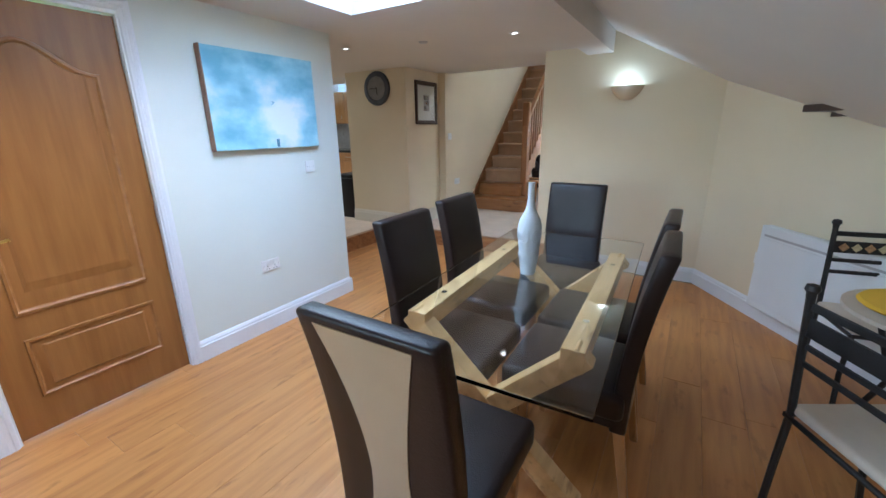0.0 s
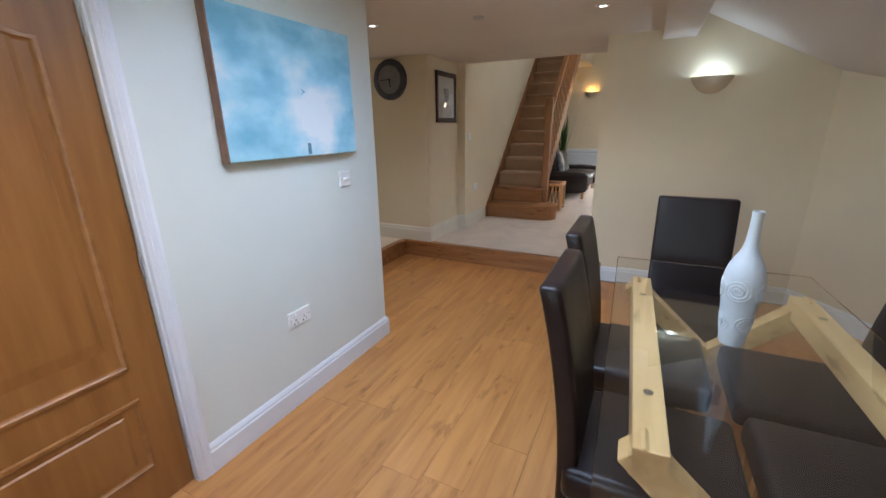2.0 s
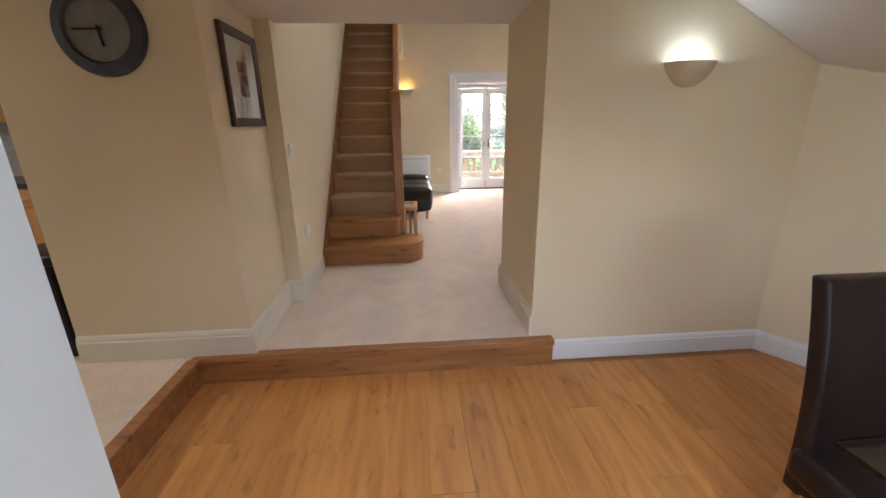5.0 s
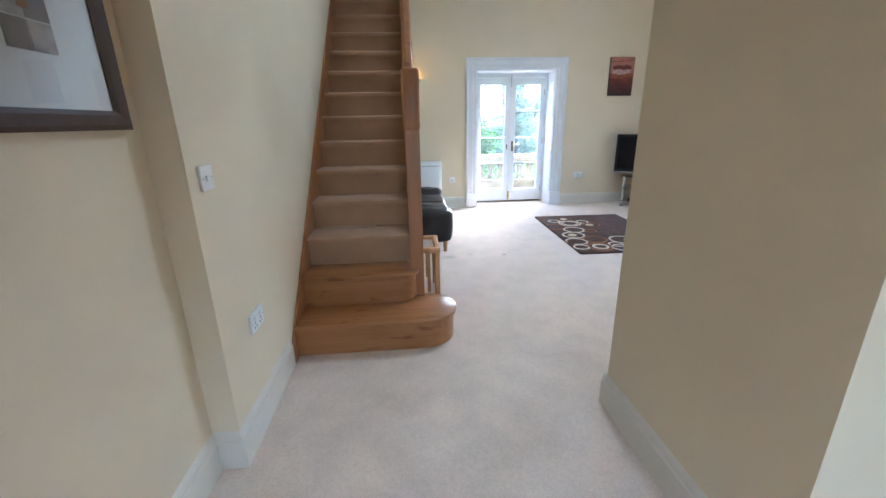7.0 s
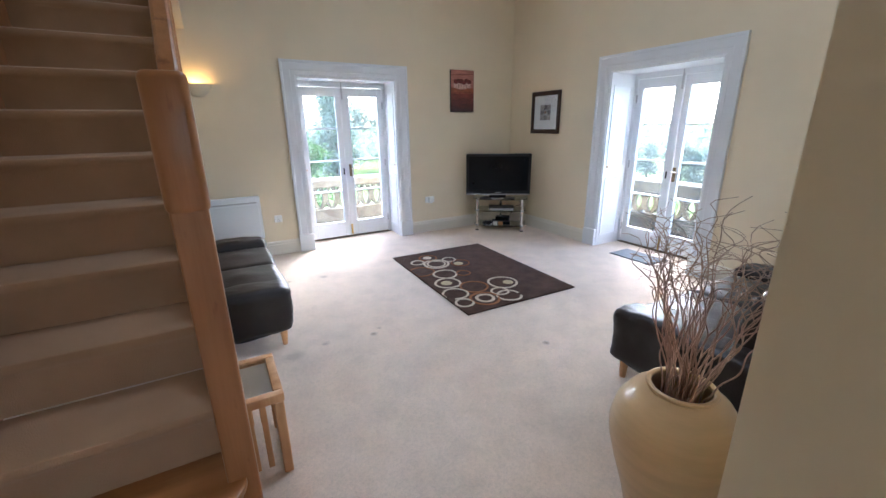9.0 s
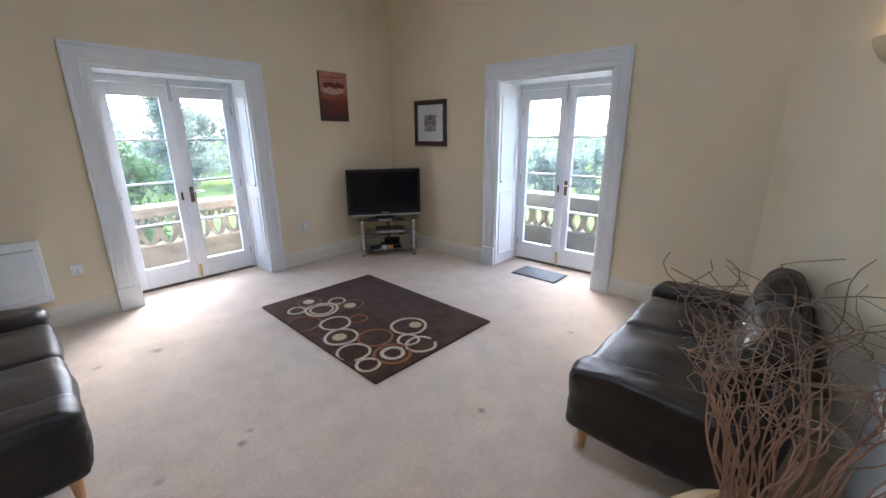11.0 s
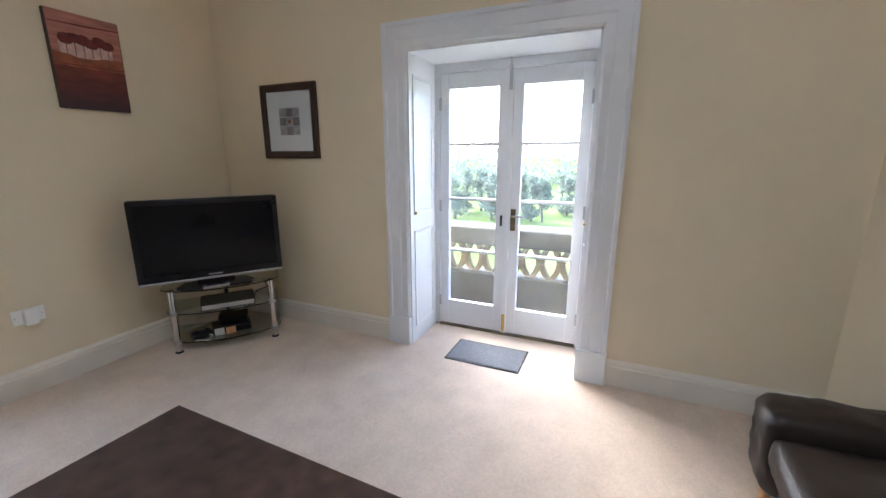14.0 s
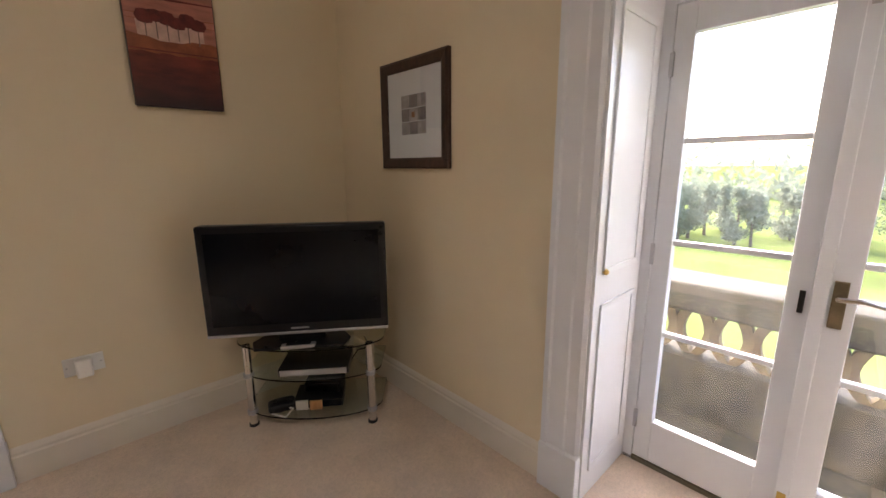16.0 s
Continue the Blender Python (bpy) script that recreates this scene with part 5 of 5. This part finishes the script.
part("neck", boxbm(-0.12, 0.12, -0.005, 0.05, 0.012, 0.07, 0.01), BLACK, tv)
part("stand_base", prism([(-0.22, -0.09), (0.22, -0.09), (0.25, 0.0), (0.2, 0.11), (-0.2, 0.11), (-0.25, 0.0)], 0.0, 0.014, 0.004), BLACK, tv)
m0 = tvs.matrix_world


def device(name, x, y, z, w, d, h, material, label, cat, rot=0):
    th = thing(name, m0 @ pose(x, y, z, 0, 0, rot), label, cat)
    part("case", boxbm(-w / 2, w / 2, -d / 2, d / 2, 0.004, h, 0.004), material, th)
    part("front_panel", boxbm(-w / 2 + 0.01, w / 2 - 0.01, -d / 2 - 0.003, -d / 2 + 0.002, 0.008, h - 0.006), SILVER if h < 0.05 else SCREEN, th)
    for s in (-1, 1):
        part("foot", boxbm(s * w * 0.4 - 0.012, s * w * 0.4 + 0.012, -d * 0.4, d * 0.4, 0, 0.004), BLACK, th)
    return th


device("set_top_box", 0.02, -0.03, 0.298, 0.36, 0.24, 0.045, BLACK, "slim black set-top box on the middle shelf", "set-top box", 4)
device("media_player", 0.02, -0.02, 0.083, 0.26, 0.18, 0.05, BLACK, "black media player on the lower shelf", "media player", 6)
device("router", 0.04, 0.02, 0.133, 0.2, 0.12, 0.06, BLACK, "black router on top of the player", "router", -3)
cab = thing("cable_bundle", m0 @ pose(0, 0, 0), "tangled pale cables trailing over the glass shelves", "cable")
part("cable", tube([(-0.25, -0.10, 0.474), (-0.15, -0.15, 0.476), (-0.05, -0.12, 0.478), (0.08, -0.135, 0.474), (0.2, -0.08, 0.474)], 0.0045, seg=6), PLASTIC, cab, "", True)
part("cable", tube([(-0.14, -0.1, 0.086), (-0.2, -0.16, 0.09), (-0.12, -0.19, 0.088), (-0.1, -0.13, 0.10), (-0.17, -0.12, 0.11)], 0.005, seg=6), PLASTIC, cab, "", True)
part("cable", tube([(0.28, -0.02, 0.45), (0.3, 0.05, 0.36), (0.22, 0.08, 0.33), (0.15, 0.1, 0.2)], 0.004, seg=6), BLACK, cab, "", True)

remote = thing("remote_control", m0 @ pose(-0.03, -0.165, 0.469, 0, 0, 8), "slim grey remote control on the upper glass shelf", "remote control")
part("handset", boxbm(-0.085, 0.085, -0.022, 0.022, 0, 0.02, 0.006), SILVER, remote, "", True)
part("key_pad", boxbm(-0.06, 0.06, -0.015, 0.015, 0.02, 0.0225, 0.001), BLACK, remote)
pad_ = thing("game_controller", m0 @ pose(-0.17, -0.10, 0.0835, 0, 0, 25), "dark rounded game controller on the lower shelf", "controller")
part("grip", pad(-0.07, 0.07, -0.045, 0.045, 0.0, 0.045, 0.02, 0.006, 4, 0.002, 9), BLACK, pad_, "", True)
for sx in (-1, 1):
    part("thumb_stick", turned([(0, 0), (0.011, 0), (0.009, 0.014), (0.013, 0.02), (0, 0.021)], 12), BLACK, pad_, "", True).matrix_local = pose(sx * 0.035, -0.01, 0.04)
for sx, colour in ((-0.075, MOUNT), (0.0, RATTAN)):
    case_ = thing("disc_case", m0 @ pose(0.02 + sx, -0.118, 0.0835, 0, 0, 6), "small upright disc case in front of the player", "disc case", "disc cases")
    part("sleeve", boxbm(-0.032, 0.032, -0.006, 0.006, 0, 0.052, 0.002), colour, case_)
    part("spine", boxbm(-0.035, -0.032, -0.007, 0.007, 0, 0.053, 0.001), BLACK, case_)

# ---- rug and mat ----
rug = thing("rug", pose(0.306, 8.632, C, 0, 0, -1.6), "dark brown wool rug with cream and rust rings", "rug")
part("wool_field", boxbm(-0.59, 0.59, -0.8425, 0.8425, 0.001, 0.016, 0.006), RUG, rug, "", True)


def ring(x, y, r, w, material, arc=(0, 360)):
    n, w = 30, w * 1.25
    prof = [(-w / 2, 0.014), (-w * 0.4, 0.0195), (0, 0.021), (w * 0.4, 0.0195), (w / 2, 0.014)]
    bm = bmesh.new()
    full = arc[1] - arc[0] >= 360
    cnt = n if full else n + 1
    rows = []
    for k in range(cnt):
        a = radians(arc[0] + (arc[1] - arc[0]) * k / n)
        rr = r * (1 + 0.025 * math.sin(3 * a + x * 20))
        row = []
        for o, z in prof:
            row.append(bm.verts.new((max(-0.587, min(0.587, x + (rr + o) * math.cos(a))), y + (rr + o) * math.sin(a), z)))
        rows.append(row)
    for k in range(n):
        p, q = rows[k], rows[(k + 1) % cnt]
        for j in range(4):
            bm.faces.new((p[j], q[j], q[j + 1], p[j + 1]))
    bmesh.ops.recalc_face_normals(bm, faces=bm.faces[:])
    part("ring", bm, material, rug, "", True)


def disc(x, y, r, material):
    part("disc", turned([(0, 0.020), (r * 0.8, 0.0195), (r, 0.014)], 20), material, rug, "", True).matrix_local = pose(x, y, 0)


disc(-0.246, 0.626, 0.055, RUGCREAM)
ring(-0.246, 0.61, 0.10, 0.012, RUGRUST)
ring(-0.415, 0.523, 0.07, 0.018, RUGCREAM)
ring(-0.251, 0.383, 0.135, 0.022, RUGCREAM)
ring(-0.251, 0.383, 0.098, 0.018, RUGCREAM)
ring(-0.057, 0.448, 0.072, 0.018, RUGCREAM)
disc(-0.028, 0.279, 0.058, RUGOLIVE)
ring(0.0, 0.285, 0.10, 0.012, RUGRUST)
ring(-0.315, 0.058, 0.118, 0.018, RUGCREAM)
ring(-0.136, -0.007, 0.070, 0.014, RUGRUST)
ring(-0.499, 0.238, 0.130, 0.014, RUGRUST)
ring(-0.409, -0.172, 0.122, 0.02, RUGCREAM)
disc(-0.42, -0.165, 0.06, RUGOLIVE)
ring(-0.236, -0.373, 0.130, 0.018, RUGRUST)
ring(0.064, -0.418, 0.138, 0.02, RUGCREAM)
disc(0.115, -0.44, 0.056, RUGOLIVE)
ring(-0.089, -0.584, 0.078, 0.018, RUGCREAM)
ring(-0.07, -0.70, 0.108, 0.02, RUGCREAM, (0, 330))
ring(-0.296, -0.65, 0.128, 0.022, RUGRUST)
ring(-0.29, -0.645, 0.075, 0.026, RUGCREAM)
ring(-0.475, -0.432, 0.115, 0.018, RUGCREAM, (-120, 200))
ring(-0.50, -0.64, 0.077, 0.02, RUGCREAM)
dm = thing("door_mat", pose(2.195, 8.055, C), "thin grey rectangular door mat at the glazed door", "mat")
part("ribbed_top", boxbm(-0.15, 0.15, -0.25, 0.25, 0.0, 0.010, 0.003), MATGREY, dm)
part("rubber_edge", merge(boxbm(-0.162, -0.152, -0.262, 0.262, 0, 0.005), boxbm(0.152, 0.162, -0.262, 0.262, 0, 0.005), boxbm(-0.152, 0.152, -0.262, -0.252, 0, 0.005), boxbm(-0.152, 0.152, 0.252, 0.262, 0, 0.005)), BLACK, dm, "black rubber edge")

# ---- floor vase with twigs ----
fv = thing("floor_vase", pose(-0.585, 5.985, C), "large cream ceramic floor vase", "vase")
part("vase_body", turned([(0, 0), (0.12, 0.000), (0.13, 0.009), (0.15, 0.095), (0.19, 0.227), (0.218, 0.335), (0.223, 0.397), (0.207, 0.472), (0.167, 0.532), (0.118, 0.570), (0.107, 0.578), (0.098, 0.576), (0.10, 0.567), (0.145, 0.520), (0.18, 0.444), (0.18, 0.359), (0.1, 0.095), (0, 0.095)], 48), CERAMIC, fv, "", True)
part("rim", turned([(0.098, 0.574), (0.113, 0.571), (0.118, 0.577), (0.115, 0.585), (0.106, 0.588), (0.098, 0.583), (0.098, 0.574)], 48), CERAMIC, fv, "rounded vase lip", True)
tw = thing("twig_arrangement", pose(-0.585, 5.985, C), "bunch of curly contorted willow twigs in the vase", "dried twigs")
rng = random.Random(7)
for k in range(48):
    a = rng.uniform(0, 2 * math.pi)
    lean_y = -0.28 + 0.50 * rng.random() ** 0.9
    lean_x = rng.gauss(0.0, 0.075)
    top = rng.uniform(0.46, 0.76) - 0.25 * abs(lean_y)
    r0 = rng.uniform(0.01, 0.075)
    b0 = Vector((0.05 * math.cos(a), 0.05 * math.sin(a), 0.11))
    b1 = Vector((r0 * math.cos(a), 0.6 * r0 * math.sin(a) + 0.16 * lean_y, 0.575))
    ph, ph2, turn = rng.uniform(0, 6.28), rng.uniform(0, 6.28), rng.choice((-1, 1)) * rng.uniform(4, 8)
    f1, f2 = rng.uniform(11, 19), rng.uniform(11, 19)

    def at(u):
        amp = 0.004 + 0.016 * u + 0.016 * max(0, u - 0.45)
        tip = max(0, u - 0.72) / 0.28
        curl = 0.055 * tip ** 1.3
        return b1 + Vector((lean_x * u + amp * math.sin(f1 * u + ph) + curl * math.cos(ph2 + turn * tip), 0.84 * lean_y * u ** 0.9 + amp * math.cos(f2 * u + ph2) + curl * math.sin(ph2 + turn * tip), top * u - 0.03 * tip * tip))

    stems = [tube([b0, b1] + [at(j / 26) for j in range(1, 27)], 0.0034, 0.0011, 5)]
    for _ in range(rng.choice((0, 1, 2))):
        u0 = rng.uniform(0.45, 0.8)
        p, az, up_ = at(u0), rng.uniform(0, 6.28), rng.uniform(0.1, 0.2)
        w = rng.uniform(2.5, 5)
        stems.append(tube([p + Vector((0.11 * v * math.cos(az + w * v * v), 0.11 * v * math.sin(az + w * v * v), up_ * v * (1.15 - 0.4 * v))) for v in [i / 9 for i in range(10)]], 0.0016, 0.0008, 4))
    part("twig", merge(*stems), TWIG, tw, "", True)

# ---- kitchen glimpse ----
for k, x in enumerate((-5.95, -5.35, -4.75)):
    c = thing("wall_cabinet", pose(x, 6.18, 1.55), "oak kitchen wall cabinet above the worktop", "cabinet", "kitchen wall cabinets")
    part("carcass", boxbm(0, 0.6, 0, 0.32, 0, 0.55), CABINETS, c)
    d_ = part("door", boxbm(0.005, 0.595, -0.02, 0, 0.005, 0.545, 0.004), CABINETS, c)
    part("handle", tube([(0.54, -0.02, 0.06), (0.54, -0.045, 0.08), (0.54, -0.045, 0.14), (0.54, -0.02, 0.16)], 0.005, seg=6), CHROME, d_)
    c = thing("base_cabinet", pose(x, 5.92, C), "oak kitchen base cabinet under a dark worktop", "cabinet", "kitchen base cabinets")
    part("carcass", boxbm(0, 0.6, 0, 0.575, 0.0, 0.86), CABINETS, c)
    d_ = part("door", boxbm(0.005, 0.595, -0.02, 0, 0.12, 0.70, 0.004), CABINETS, c)
    dr_ = part("drawer", boxbm(0.005, 0.595, -0.02, 0, 0.71, 0.855, 0.004), CABINETS, c)
    part("handle", tube([(0.2, -0.02, 0.78), (0.22, -0.045, 0.78), (0.38, -0.045, 0.78), (0.4, -0.02, 0.78)], 0.005, seg=6), CHROME, dr_)
wt = thing("worktop", pose(-5.95, 5.88, C + 0.86), "black speckled kitchen worktop", "worktop")
part("slab", boxbm(0, 1.8, 0, 0.62, 0, 0.04, 0.006), WORKTOP, wt)
setting("splashback", boxbm(-5.98, -3.83, 6.485, 6.498, C + 0.9, 1.55), TILEGREY, "grey tiled splashback", "tiles")
jar = thing("storage_jar", pose(-4.55, 6.15, C + 0.90), "glass and steel storage jar on the worktop", "jar")
part("jar_body", turned([(0, 0), (0.06, 0), (0.065, 0.02), (0.065, 0.18), (0, 0.19)], 20), SILVER, jar, "", True)
part("lid", turned([(0, 0.19), (0.067, 0.185), (0.067, 0.21), (0.02, 0.215), (0.015, 0.235), (0, 0.236)], 20), CHROME, jar, "", True)
kb = thing("waste_bin", pose(-4.02, 4.86, C), "tall black plastic kitchen bin", "bin")
part("bin_body", prism([(-0.13, -0.15), (0.13, -0.15), (0.15, 0.15), (-0.15, 0.15)], 0, 0.58, 0.02), BLACK, kb, "", True)
part("lid", boxbm(-0.15, 0.15, -0.165, 0.16, 0.58, 0.64, 0.02, 3), BLACK, kb, "", True)
# lamp and diffuser added out of view to brighten the kitchen glimpse
lamp("kitchen_fill", "AREA", look((-4.8, 4.6, 2.12), (-4.8, 4.6, 0)), 0.5, (1.0, 0.93, 0.82), size=0.5, size_y=0.5)
kl = thing("ceiling_light", pose(-4.8, 4.6, H), "added square flush kitchen light, out of view", "ceiling light")
part("diffuser", boxbm(-0.25, 0.25, -0.25, 0.25, -0.016, -0.002, 0.004), PLASTIC, kl)


# ---- outside ----
GZ = -3.6
g = bmesh.new()
bmesh.ops.create_grid(g, x_segments=60, y_segments=60, size=900)
for v in g.verts:
    d = math.hypot(v.co.x, v.co.y)
    v.co.z = GZ + (0 if d < 60 else 1.2 * noise.noise(v.co * 0.01))
setting("ground", g, GRASS, "wet green lawn below the balcony", "lawn")
setting("balcony_floor", merge(boxbm(-8, 4.0, 10.86, 12.3, -0.1, 0.06), boxbm(2.66, 4.0, 4.5, 10.86, -0.1, 0.06)), DARKSTONE, "damp stone balcony floor", "balcony")
setting("house_base", merge(boxbm(-8, 4.0, 10.86, 12.3, GZ, -0.1), boxbm(2.66, 4.0, 4.5, 10.86, GZ, -0.1)), STONE, "plain stone wall under the balcony", "wall")
setting("house_wall", merge(boxbm(-8, -2.86, 10.7, 10.86, -0.1, 5.0), boxbm(2.62, 2.66, 2.0, 5.58, -0.1, 5.0)), STONE, "plain stone outer wall", "wall")
# unseen slabs added to block sun and sky above the ceilings
setting("roof", merge(boxbm(-8, 2.8, -2.2, 0.9, 2.78, 2.9), boxbm(-8, 2.8, 2.9, 11.0, TALL + 0.14, TALL + 0.3), boxbm(-8, -1.9, 0.9, 2.9, 2.78, 2.9)), STONE, "unseen flat roof slabs that keep sky light out", "roof")


TANSTONE = mat("ochre_stone", (0.13, 0.10, 0.055), 0.95, 0, 0.35, 8, 0.4, 60)


def ring_bm(rx, rz, w, d):
    bm = bmesh.new()
    n = 20
    rows = []
    for k in range(n):
        a = 2 * math.pi * k / n
        c, s = math.cos(a), math.sin(a)
        lens = math.copysign((rx - w) * (1 - abs(s) ** 1.7), c)
        rows.append([bm.verts.new(p) for p in ((rx * c, -d / 2, rz * s), (rx * c, d / 2, rz * s), (lens, d / 2, (rz - 0.02) * s), (lens, -d / 2, (rz - 0.02) * s))])
    for k in range(n):
        p, q = rows[k], rows[(k + 1) % n]
        for j in range(4):
            bm.faces.new((p[j], q[j], q[(j + 1) % 4], p[(j + 1) % 4]))
    bmesh.ops.recalc_face_normals(bm, faces=bm.faces[:])
    return bm


def balustrade(m, length, label, coping, rail_mat, ring_mat):
    th = thing("balustrade", m, label, "balustrade", "stone balcony balustrades")
    part("plinth", boxbm(0, length, -0.11, 0.11, 0, 0.36, 0.008), rail_mat, th)
    part("coping", boxbm(-0.02, length + 0.02, -0.17, 0.17, 0.83 - coping, 0.83, 0.02, 3), rail_mat, th, "weathered stone coping", True)
    n = int(length / 0.19)
    first = None
    hgt = 0.83 - coping - 0.36
    for k in range(n):
        x = 0.095 + k * 0.19
        if first is None:
            first = part("pierced_ring", ring_bm(0.106, hgt / 2 + 0.012, 0.05, 0.06), ring_mat, th, "", True)
            first.matrix_local = pose(x, 0, 0.36 + hgt / 2)
        else:
            o = new("pierced_ring", first.data)
            o.parent = th
            o.matrix_local = pose(x, 0.004 * (k % 2), 0.36 + hgt / 2)
    return th


balustrade(pose(-5.0, 11.75, 0.06), 8.6, "pale stone balcony balustrade with pierced lens openings", 0.12, STONE, STONE)
balustrade(pose(3.45, 4.7, 0.06, 0, 0, 90), 6.9, "lichened stone balcony balustrade with pierced lens openings", 0.17, DARKSTONE, TANSTONE)


def tree(x, y, h, spread, leafm, seed, base=GZ, conifer=False, leaves=1500, leaf=0.16, label="leafy tree beyond the lawn", group="garden trees"):
    r = random.Random(seed)
    th = thing("tree", pose(x, y, base), label, "tree", group)
    limbs = [tube([(0, 0, 0), (0.03 * h * r.uniform(-1, 1), 0.03 * h * r.uniform(-1, 1), h * 0.45), (0.02, 0, h * 0.92)], 0.028 * h, 0.006 * h, 7)]
    tips = []
    for k in range(16):
        z = h * r.uniform(0.12 if conifer else 0.3, 0.9)
        a = r.uniform(0, 6.28)
        reach = spread * (1.05 - z / h if conifer else math.sin(math.pi * min(1, 0.15 + 0.85 * z / h))) * r.uniform(0.6, 1)
        e = Vector((reach * math.cos(a), reach * math.sin(a), z + reach * (0.1 if conifer else 0.45)))
        limbs.append(tube([(0, 0, z), (e.x * 0.5, e.y * 0.5, z + (e.z - z) * 0.6), tuple(e)], 0.009 * h, 0.002 * h, 5))
        tips += [e, e * 0.7 + Vector((0, 0, z * 0.3)), Vector((e.x * 0.4, e.y * 0.4, z))]
    part("trunk", merge(*limbs), BARK, th)
    tips.append(Vector((0, 0, h * 0.95)))
    vs, fs = [], []
    for k in range(leaves):
        t = r.choice(tips)
        p = t + Vector((r.gauss(0, 1), r.gauss(0, 1), r.gauss(0, 0.8))) * spread * 0.2
        if p.z < 0.05:
            continue
        s = leaf * r.uniform(0.6, 1.4)
        u = Vector((r.gauss(0, 1), r.gauss(0, 1), r.gauss(0, 1))).normalized()
        w = u.cross(Vector((r.gauss(0, 1), r.gauss(0, 1), r.gauss(0, 1)))).normalized()
        i = len(vs)
        vs += [p - u * s, p - w * s * 0.4, p + u * s, p + w * s * 0.4]
        fs.append((i, i + 1, i + 2, i + 3))
    me = bpy.data.meshes.new("crown")
    me.from_pydata([tuple(v) for v in vs], [], fs)
    me.materials.append(leafm)
    o = new("crown", me)
    o.parent = th
    return th


# far foliage: the distance haze is put into its pale base colour
PALELEAF = mat("haze_tinted_foliage", (0.21, 0.24, 0.18), 0.9, 0, 0.3, 0.6, 0.3, 10, spec=0.0)


def let_light_through(m, share):
    n, l = m.node_tree.nodes, m.node_tree.links
    b, tr, mx = n["Principled BSDF"], n.new("ShaderNodeBsdfTranslucent"), n.new("ShaderNodeMixShader")
    mx.inputs[0].default_value = share
    l.new(b.inputs["Base Color"].links[0].from_socket, tr.inputs["Color"])
    l.new(b.outputs[0], mx.inputs[1])
    l.new(tr.outputs[0], mx.inputs[2])
    l.new(mx.outputs[0], n["Material Output"].inputs["Surface"])


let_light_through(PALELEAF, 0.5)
let_light_through(LEAF, 0.35)
for i, (x, y, h, s) in enumerate(((-0.3, 15.8, 5.2, 1.25), (-2.4, 16.2, 5.3, 1.9), (-4.4, 17.0, 5.6, 2.0), (-1.6, 18.5, 5.2, 1.6), (-6.5, 18.0, 5.6, 2.2))):
    tree(x, y, h, s, LEAF, 30 + i, leaves=9000, leaf=0.075, label="dense dark green garden shrub below the balcony", group="garden shrubs")
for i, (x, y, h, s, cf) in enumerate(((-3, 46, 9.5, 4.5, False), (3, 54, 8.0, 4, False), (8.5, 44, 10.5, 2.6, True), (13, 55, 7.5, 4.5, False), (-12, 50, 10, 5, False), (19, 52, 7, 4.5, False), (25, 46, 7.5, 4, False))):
    tree(x, y, h, s, PALELEAF, 60 + i, conifer=cf, leaves=10000, leaf=0.2, label="tall haze-tinted conifer beyond the garden" if cf else "broad haze-tinted tree beyond the lawn")
rt = random.Random(14)
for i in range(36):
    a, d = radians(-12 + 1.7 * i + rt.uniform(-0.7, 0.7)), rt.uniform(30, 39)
    tree(1 + d * math.cos(a), 8 + d * math.sin(a), rt.uniform(3.2, 4.4), rt.uniform(0.85, 1.3), PALELEAF, 200 + i, conifer=i % 3 != 0, leaves=2000, leaf=0.12, label="slender haze-tinted young tree across the lawn", group="young trees across the lawn")
r = random.Random(5)
vs, fs = [], []
for k in range(9000):
    a = r.uniform(-0.5, 2.2)
    d = r.uniform(70, 84)
    p = Vector((d * math.cos(a), d * math.sin(a), GZ + abs(r.gauss(0, 3.2)) + 0.5 * math.sin(a * 17)))
    s = r.uniform(0.3, 0.9)
    u = Vector((r.gauss(0, 1), r.gauss(0, 1), r.gauss(0, 1))).normalized()
    w = u.cross(Vector((r.gauss(0, 1), r.gauss(0, 1), r.gauss(0, 1)))).normalized()
    i = len(vs)
    vs += [tuple(p - u * s), tuple(p - w * s * 0.5), tuple(p + u * s), tuple(p + w * s * 0.5)]
    fs.append((i, i + 1, i + 2, i + 3))
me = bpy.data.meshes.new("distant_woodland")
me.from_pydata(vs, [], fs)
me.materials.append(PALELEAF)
tagged(new("distant_woodland", me), "haze-tinted woodland edge far beyond the lawn", "woodland", "", "stuff")

# ---- laminate boards ----
floor_ob = bpy.data.objects["floor"]
PW, PL = 0.192, 1.285
board = boxbm(0.0004, PW - 0.0004, 0.0004, PL - 0.0004, -0.013, 0.0, 0.0008, 1)
bme = bpy.data.meshes.new("board")
board.to_mesh(bme)
board.free()
bme.materials.append(FLOORWOOD)
rr = random.Random(3)
x = -3.165
while x < 1.95:
    y = -1.6 - rr.uniform(0, PL)
    while y < 4.63:
        xx0, yy0, yy1 = x, max(y, -1.6 if x + PW > -2.40 else 2.86), min(y + PL, 4.636)
        if yy1 - yy0 > 0.06:
            if yy1 - yy0 > PL - 0.001:
                ob = new("board", bme)
            else:
                me = bme.copy()
                for v in me.vertices:
                    v.co.y = v.co.y * (yy1 - yy0) / PL
                ob = new("board", me)
            ob.parent = floor_ob
            ob.location = (xx0, yy0, 0)
        y += PL
    x += PW
